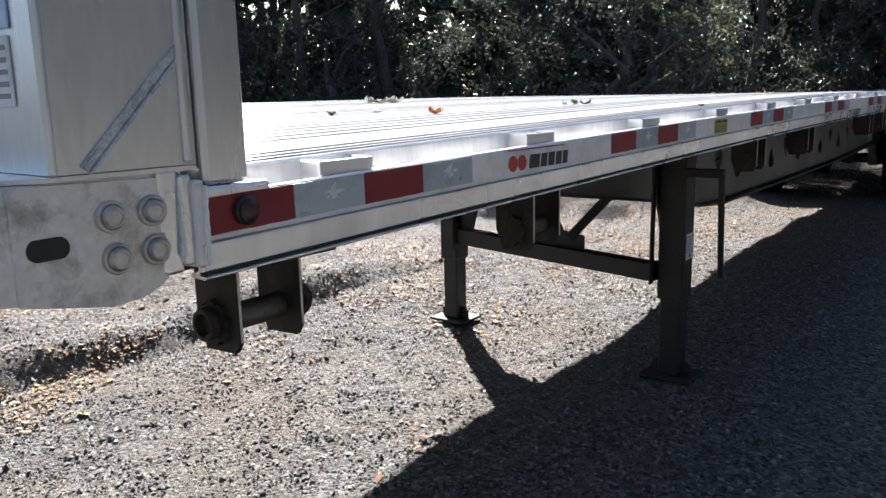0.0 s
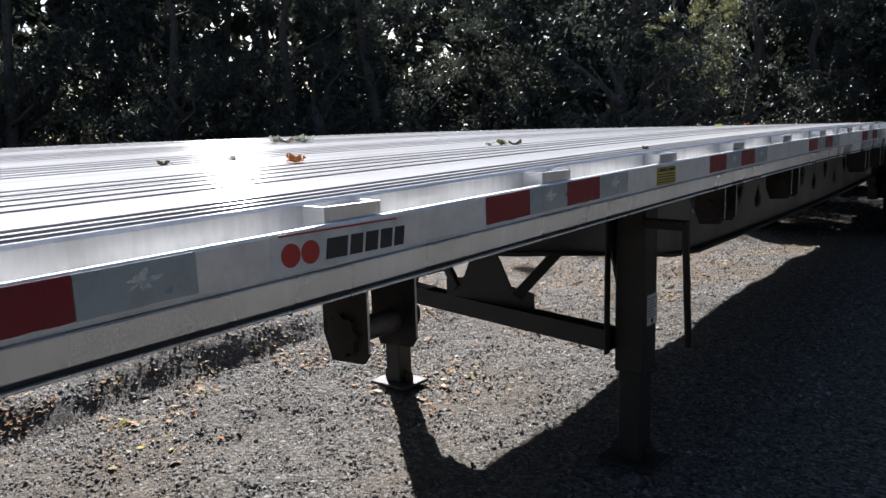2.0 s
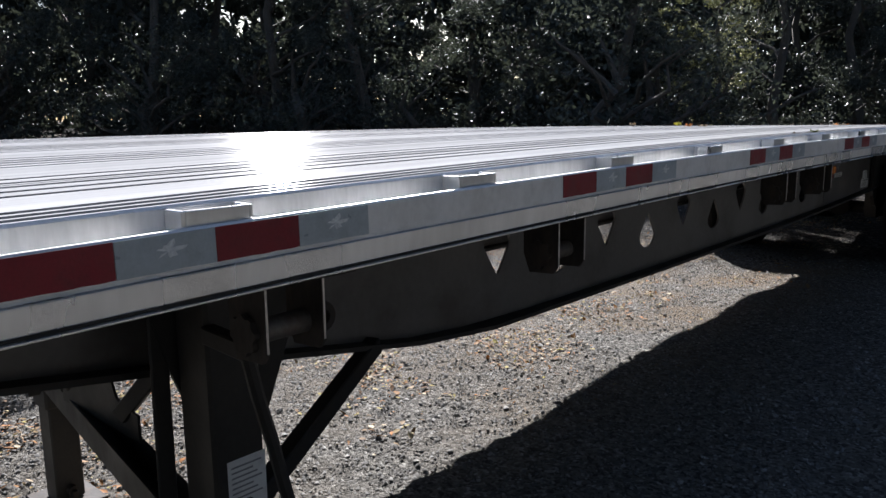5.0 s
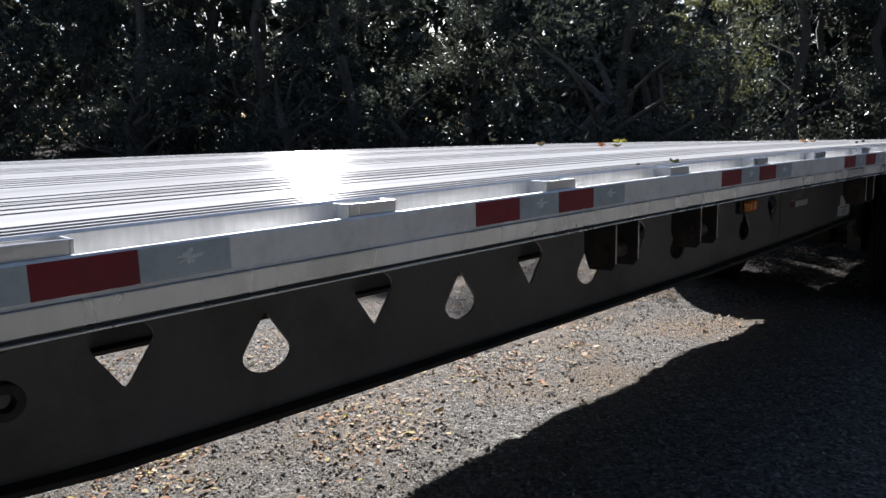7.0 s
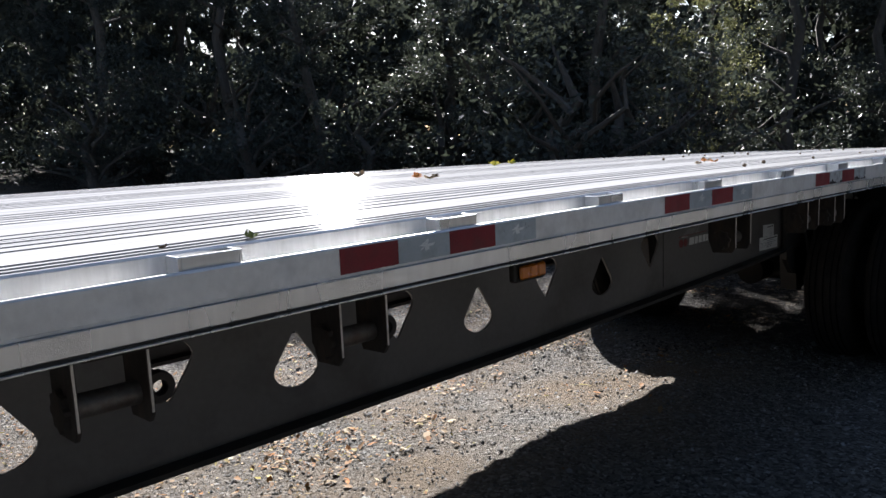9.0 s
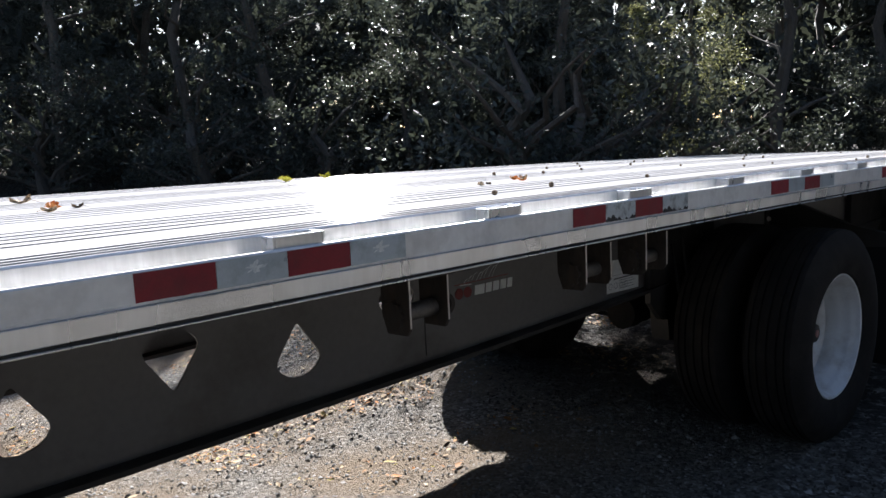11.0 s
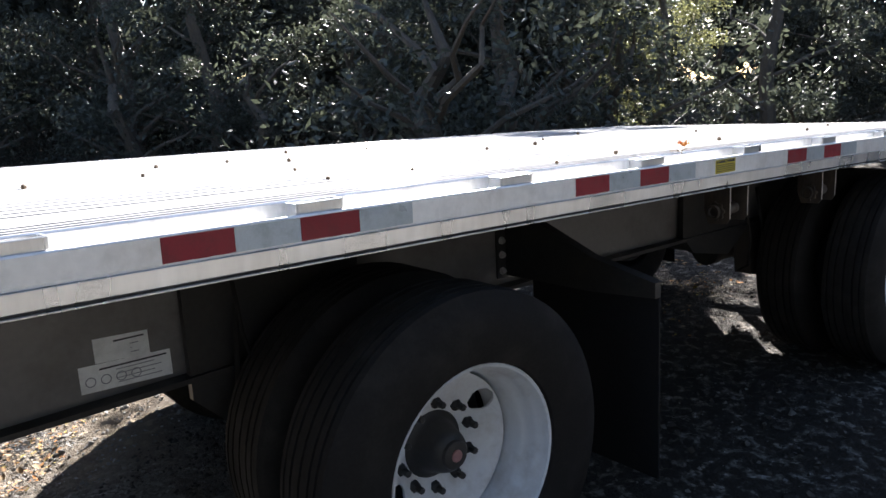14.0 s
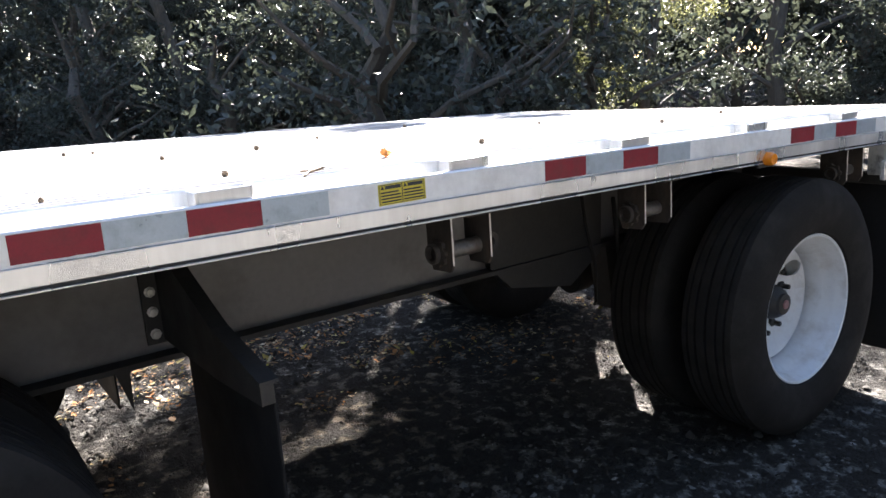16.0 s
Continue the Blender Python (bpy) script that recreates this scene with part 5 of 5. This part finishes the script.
def tree_meshes(seed, height, spread, leaves, leaf_size, low=0.04):
    """A trunk with limbs, and a crown of small folded leaves gathered in uneven clumps."""
    rng = np.random.default_rng(seed)
    wood = Build()
    wood.tube(limb_points(rng, (0, 0, -0.2), (rng.normal(0, 0.3), rng.normal(0, 0.3), height * 0.93), 0.22), [0.17, 0.14, 0.11, 0.075, 0.02], 9)
    centres, radii = [], []
    for i in range(22):
        t = low + (0.97 - low) * (i + rng.uniform(0, 0.8)) / 22
        a = rng.uniform(0, 2 * math.pi)
        reach = spread * (0.45 + 0.75 * math.sin(math.pi * min(0.12 + 0.78 * t, 1))) * rng.uniform(0.55, 1.05)
        tip = (reach * math.cos(a), reach * math.sin(a), height * t + rng.uniform(-0.1, 0.4))
        if i % 2 == 0:
            wood.tube(limb_points(rng, (0, 0, max(height * t - 0.9, 0.2)), tip, 0.15), [0.055, 0.045, 0.035, 0.022, 0.008], 6)
        for q in range(2 + int(rng.integers(0, 2))):
            k = rng.uniform(0.35, 1.2)
            centres.append((tip[0] * k + rng.normal(0, 0.35), tip[1] * k + rng.normal(0, 0.35), tip[2] + rng.normal(0, 0.4)))
            radii.append(rng.choice([0.25, 0.4, 0.6, 0.95]) * rng.uniform(0.8, 1.25))
    centres, radii = np.array(centres), np.array(radii)
    pick = rng.integers(0, len(centres), leaves)
    way = rng.normal(0, 1, (leaves, 3))
    way /= np.linalg.norm(way, axis=1)[:, None]
    at = centres[pick] + way * (radii[pick] * rng.uniform(0.1, 1.0, leaves) ** 0.6)[:, None] * np.array([1, 1, 0.8])
    at[:, 2] = np.maximum(at[:, 2], 0.05)
    x = rng.normal(0, 1, (leaves, 3))
    x /= np.linalg.norm(x, axis=1)[:, None]
    y = np.cross(x, rng.normal(0, 1, (leaves, 3)))
    y /= np.linalg.norm(y, axis=1)[:, None]
    s = (leaf_size * rng.uniform(0.6, 1.35, leaves))[:, None]
    z = np.cross(x, y)
    v = np.stack([at - x * s, at + y * s * 0.42 + z * s * 0.15, at + x * s, at - y * s * 0.42 + z * s * 0.15], 1).reshape(-1, 3)
    i = np.arange(leaves) * 4
    f = np.concatenate([np.stack([i, i + 1, i + 2], 1), np.stack([i, i + 2, i + 3], 1)])
    crown = bpy.data.meshes.new("crown")
    crown.vertices.add(len(v))
    crown.vertices.foreach_set("co", v.astype(np.float32).ravel())
    crown.loops.add(len(f) * 3)
    crown.loops.foreach_set("vertex_index", f.astype(np.int32).ravel())
    crown.polygons.add(len(f))
    crown.polygons.foreach_set("loop_start", np.arange(0, len(f) * 3, 3, dtype=np.int32))
    crown.update(calc_edges=True)
    return wood.mesh("trunk", BARK, True), crown


def build_trees():
    kinds, far_kinds = [], []
    for seed, h, sp, mat in ((11, 8.6, 2.3, LEAF_A), (12, 9.0, 2.1, LEAF_A), (13, 8.2, 2.5, LEAF_A), (14, 8.8, 2.2, LEAF_B)):
        for many, size, out in ((32000, 0.037, kinds), (5200, 0.18, far_kinds)):
            trunk, crown = tree_meshes(seed, h, sp, many, size)
            crown.materials.append(mat if out is kinds else LEAF_C)
            out.append((trunk, crown))
    bt, bc = tree_meshes(21, 2.6, 1.6, 2600, 0.050, 0.02)
    bc.materials.append(LEAF_A)
    spots = [(-26, -1, 0), (-25, 0.5, 2), (-24, 2, 1), (-22.8, 6, 0), (-21, 9.6, 2), (-19, 12.8, 1), (-16.3, 15.0, 0), (-13.6, 16.0, 2), (-13.2, 19.2, 0), (-8.6, 19.6, 1),
             (-9.6, 22.6, 1), (-6.6, 24, 0), (-4.4, 27, 1), (-1.8, 29.5, 2), (1.2, 31.5, 1), (4.5, 33, 0), (8, 34, 2), (-9.8, 19.9, 0), (-8.0, 18.9, 1), (-6.9, 20.6, 3), (-7.9, 17.6, 2)]
    sunny = ((-13.3, 19.2), (-6.9, 20.6))
    rng = random.Random(5)

    def out_from(x, y, push, jitter):
        d = math.hypot(x - 1, y - 5)
        px, py = x + (x - 1) / d * push + rng.uniform(-jitter, jitter), y + (y - 5) / d * push + rng.uniform(-jitter, jitter)
        return px, py, float(ground_height(np.float64(px), np.float64(py))) if abs(px) < 30 else 1.2

    for row, (push, grow) in enumerate(((0, 0.85), (2.8, 0.8), (5.6, 0.85))):
        for i, (x, y, k) in enumerate(spots):
            px, py, z = out_from(x, y, push, 0.15 if k == 3 else 0.6)
            if row:     # rows behind stand in the gaps of the row before
                nx, ny, _ = spots[min(i + 1, 16)]
                px, py = (px + (nx - x) * 0.5 * (row % 2), py + (ny - y) * 0.5 * (row % 2))
            k = (k + row) % 4 if row else k
            ways = [(-(px - sx) * math.sin(radians(SUN_SIDE)) + (py - sy) * math.cos(radians(SUN_SIDE)), (px - sx) * math.cos(radians(SUN_SIDE)) + (py - sy) * math.sin(radians(SUN_SIDE))) for sx, sy in sunny]
            if 0.8 < ways[1][0] < 6.0 and abs(ways[1][1]) < 2.1:
                continue        # a gap that lets the sun through to the yellow-green tree
            t = thing("tree", "leafy dark green tree at the yard's edge" if k != 3 else "sunlit yellow-green leafy tree at the yard's edge", "tree", (px, py, z - 0.1), "trees round the yard")
            t.rotation_euler = (0, 0, rng.uniform(0, 6.28))
            reach = max((-1.6 - px) / math.sin(radians(SUN_SIDE)), 6)       # how far its shadow has to go to the trailer
            y0 = py - reach * math.cos(radians(SUN_SIDE))
            tall = min(0.585 * reach * (1.08 if y0 > 11 else 0.75 if y0 < 7.2 else 0.5) - 0.3, 11.0) * rng.uniform(0.9, 1.03)
            if 11.0 < y0 < 12.8:
                tall = 0.603 * reach + 0.85
            elif 7.2 <= y0 <= 11.0:
                tall = min(0.603 * (reach - 2.9), 9.0)
            if y0 > 15:
                tall = 8.5 + 1.5 * row * (y0 > 18.5)
            for ahead, aside in ways:
                if ahead > 0.8 and abs(aside) < 2.2:
                    tall = min(tall, 0.6 + 0.52 * ahead)
            if k == 3 and row == 0:
                tall = 5.2
            trunk, crown = (far_kinds if row else kinds)[k]
            slim = 0.8 if row == 0 and (k == 3 or (x, y) == (-8.0, 18.9)) else 1.15
            t.scale = (grow * slim, grow * slim, max(tall, 3.8) / max(v.co.z for v in crown.vertices))
            part("trunk", trunk, None, t)
            part("crown", crown, None, t)
    for x, y, tall, k in ((-9.3, 18.3, 7.05, 1), (-8.2, 20.0, 5.75, 0)):      # thick trees added in the row to shade the ground by the rear wheels
        t = thing("tree", "thick dark green tree added for shade at the yard's edge", "tree", (x, y, 0.0), "trees round the yard")
        t.rotation_euler = (0, 0, 1.3 * k)
        trunk, crown = far_kinds[k]
        t.scale = (0.6, 0.6, tall / max(v.co.z for v in crown.vertices))
        part("trunk", trunk, None, t)
        part("crown", crown, None, t)
    # unseen trees behind the camera, added to cut skylight; taller before y = 11
    for x, y in ((10.5, -9), (11.5, -4), (10.8, 1), (11.8, 5.5), (11, 10), (12, 14.5), (11, 19), (12.5, 24)):
        t = thing("tree", "leafy dark green tree at the yard's edge", "tree", (x + rng.uniform(-0.5, 0.5), y, 0.0), "trees round the yard")
        t.rotation_euler = (0, 0, rng.uniform(0, 6.28))
        t.scale = (1.3, 1.3, 1.7 if y < 11 else 0.85)
        trunk, crown = far_kinds[rng.randrange(3)]
        part("trunk", trunk, None, t)
        part("crown", crown, None, t)
    for push, count in ((-0.6, 1), (2.2, 2)):
        for x, y, k in spots:
            for q in range(count):
                px, py, z = out_from(x, y, push, 1.6)
                if abs(px + 9.5) < 3.5 and abs(py - 22.6) < 2.6:        # open ground behind the sunlit tree
                    continue
                t = thing("bush", "low dark green bush under the trees", "bush", (px, py, z - 0.05), "bushes under the trees")
                t.rotation_euler = (0, 0, rng.uniform(0, 6.28))
                g = rng.uniform(0.9, 1.35)
                t.scale = (g, g, g)
                part("stem", bt, None, t)
                part("crown", bc, None, t)


BROAD_LEAF = ([(0, -1, 0), (0.6, 0, 0.25), (0, 1, 0), (-0.6, 0, 0.25)], [(0, 1, 2), (0, 2, 3)])


def build_far_woods():
    """Woods added all round the yard to block low sky, thick with large leaves."""
    rng = np.random.default_rng(31)
    n = 90000
    a = rng.uniform(0, 2 * np.pi, n)
    r = 40 + rng.uniform(0, 6, n)
    top = 12.0 + 1.8 * np.sin(5 * a + 1) + 1.2 * np.sin(13 * a) + 0.8 * np.sin(29 * a + 2)
    # kept low south-west of the trailer, out of view, so the bulkhead reflects sky
    top = np.where((a > math.radians(186)) & (a < math.radians(262)), 1.6 + 0.1 * top, top)
    z = rng.uniform(0, 1, n) * top + 0.3
    x, y = 1 + r * np.cos(a), 6 + r * np.sin(a)
    scatter("far_woods", "dark leafy woods added all round the yard to block low sky", "woods", LEAF_C, np.stack([x, y, z], 1), rng.uniform(0.25, 0.6, n), BROAD_LEAF, 1.0, rng, 1.2)


build_far_woods()
build_trees()


# ---- debris on the deck ----
def deck_top(x, y):
    return DECK_Z + arch(y) + twist(x, y)


def leaf_thing(x, y, size, mat, label, turn, seed):
    """A curled dry leaf with a bent stalk."""
    rng = random.Random(seed)
    n, pts, faces = 7, [], []
    for i in range(n):
        t = i / (n - 1)
        w = size * 0.42 * math.sin(math.pi * (0.08 + 0.88 * t)) * (1 + 0.35 * ((i % 2) * 2 - 1))
        up = size * (0.05 + 0.30 * (2 * t - 1) ** 2)
        curl = size * rng.uniform(0.08, 0.30)
        pts += [(-w, size * (t - 0.5) * 1.3, up + curl), (0, size * (t - 0.5) * 1.3, up * 0.6), (w, size * (t - 0.5) * 1.3, up + curl * 0.7)]
    for i in range(n - 1):
        for k in range(2):
            faces.append((i * 3 + k, i * 3 + k + 1, i * 3 + k + 4, i * 3 + k + 3))
    b = Build().add(pts, faces)
    b.tube([(0, size * 0.6, size * 0.22), (size * 0.05, size * 0.85, size * 0.15), (size * 0.12, size * 1.1, size * 0.05)], size * 0.02, 5)
    ob = new("dry_leaf", b.mesh("dry_leaf", mat))
    ob.matrix_basis = pose(x, y, deck_top(x, y) - 0.001, 0, 0, turn)
    return tagged(ob, label, "leaf", "dry leaves on the deck")


TAN = material("tan dry leaf", (0.36, 0.27, 0.17), 0.7, 0, 0.3, 40, 200, 0.2)
ORANGE = material("orange dry leaf", (0.55, 0.21, 0.05), 0.65, 0, 0.3, 40, 200, 0.2)
BROWN = material("brown dry leaf", (0.13, 0.09, 0.055), 0.7, 0, 0.3, 40, 200, 0.2)
YELLOW_LEAF = material("yellow leaf", (0.55, 0.50, 0.05), 0.6, 0, 0.2, 40, 200, 0.2)
PALE_LEAF = material("pale bleached leaf", (0.60, 0.61, 0.50), 0.7, 0, 0.3, 40, 200, 0.2)
GREEN_LEAF = material("green leaf", (0.14, 0.17, 0.05), 0.6, 0, 0.3, 40, 200, 0.2)
for i, (x, y, size, mat, turn) in enumerate((
        (-1.77, 2.20, 0.06, PALE_LEAF, 30), (-1.72, 2.22, 0.055, TAN, 130), (-1.69, 2.27, 0.06, PALE_LEAF, 75), (-1.66, 2.26, 0.07, PALE_LEAF, 150), (-0.71, 1.39, 0.05, ORANGE, 80), (-0.69, 2.31, 0.042, GREEN_LEAF, 20), (-0.66, 2.35, 0.036, BROWN, 110),
        (-0.72, 2.28, 0.034, PALE_LEAF, 170), (-0.12, 2.22, 0.022, BROWN, 60), (-1.9, 7.6, 0.06, TAN, 10), (-1.44, 7.59, 0.05, ORANGE, 60), (-1.30, 7.54, 0.04, TAN, 140), (-1.38, 7.65, 0.035, BROWN, 20), (-2.13, 8.89, 0.075, YELLOW_LEAF, 50),
        (-0.10, 5.95, 0.032, GREEN_LEAF, 75), (-0.14, 5.79, 0.014, BROWN, 10), (-0.78, 9.2, 0.034, ORANGE, 100), (-0.72, 8.90, 0.03, TAN, 30), (-0.75, 8.97, 0.022, BROWN, 80), (-0.86, 9.24, 0.036, ORANGE, 10),
        (-0.89, 9.33, 0.034, TAN, 95), (-2.28, 9.23, 0.06, YELLOW_LEAF, 20), (-0.25, 11.88, 0.045, ORANGE, 65), (-0.96, 1.38, 0.03, PALE_LEAF, 40), (-0.98, 1.18, 0.03, BROWN, 10))):
    names = {TAN: "curled tan dry leaf on the deck", ORANGE: "curled orange dry leaf on the deck", BROWN: "shrivelled brown leaf on the deck", YELLOW_LEAF: "yellow fallen leaf on the deck", GREEN_LEAF: "dull green leaf on the deck", PALE_LEAF: "pale bleached leaf on the deck"}
    leaf_thing(x, y, size, mat, names[mat], turn, i)

twig = Build().tube([(-0.03, 11.54, 0), (-0.06, 11.57, 0.006), (-0.10, 11.62, 0.002)], 0.003, 5).tube([(-0.06, 11.57, 0.006), (-0.09, 11.56, 0.004)], 0.0025, 5).tube([(-0.05, 11.56, 0.004), (-0.05, 11.60, 0.012)], 0.0025, 5)
tagged(new("twig", Build().add([(x, y, z + deck_top(-0.06, 11.57) + 0.002) for x, y, z in twig.v], twig.f).mesh("twig", BROWN)), "small forked brown twig on the deck", "twig")

SEEDS = [(-0.74, 8.97), (-0.38, 8.90), (-1.32, 9.59), (-1.12, 9.74), (-1.56, 10.29), (-0.35, 9.45), (-1.18, 10.11), (-1.54, 10.57), (-0.82, 10.50), (-0.42, 10.39), (-0.42, 10.69), (-1.0, 11.83), (-0.31, 8.55),
         (-1.28, 10.72), (-1.92, 11.04), (-1.68, 11.35), (-0.98, 11.51), (-1.32, 12.22), (-0.99, 13.12), (-0.15, 11.05),
         (-1.67, 11.45), (-1.60, 12.82), (-0.33, 12.27), (-0.23, 11.44), (-0.40, 13.19), (-0.59, 13.84)]
cone = []
for i in range(7):
    t = i / 6
    cone.append((0.013 * math.sin(math.pi * (0.12 + 0.76 * t)) * (1.12 if i % 2 else 0.9), 0.024 * t))
CONE = Build().lathe(cone, 'z', (0, 0, 0), 9).mesh("seed_cone", BROWN)
for i, (x, y) in enumerate(SEEDS):
    ob = new("seed_cone", CONE)
    ob.matrix_basis = pose(x, y, deck_top(x, y) - 0.001, (i * 37) % 25, (i * 53) % 20, i * 77) @ Matrix.Diagonal((*[0.45 + 0.35 * ((i * 29) % 10) / 10] * 3, 1))
    tagged(ob, "small brown seed cone on the deck", "seed cone", "seed cones on the deck")
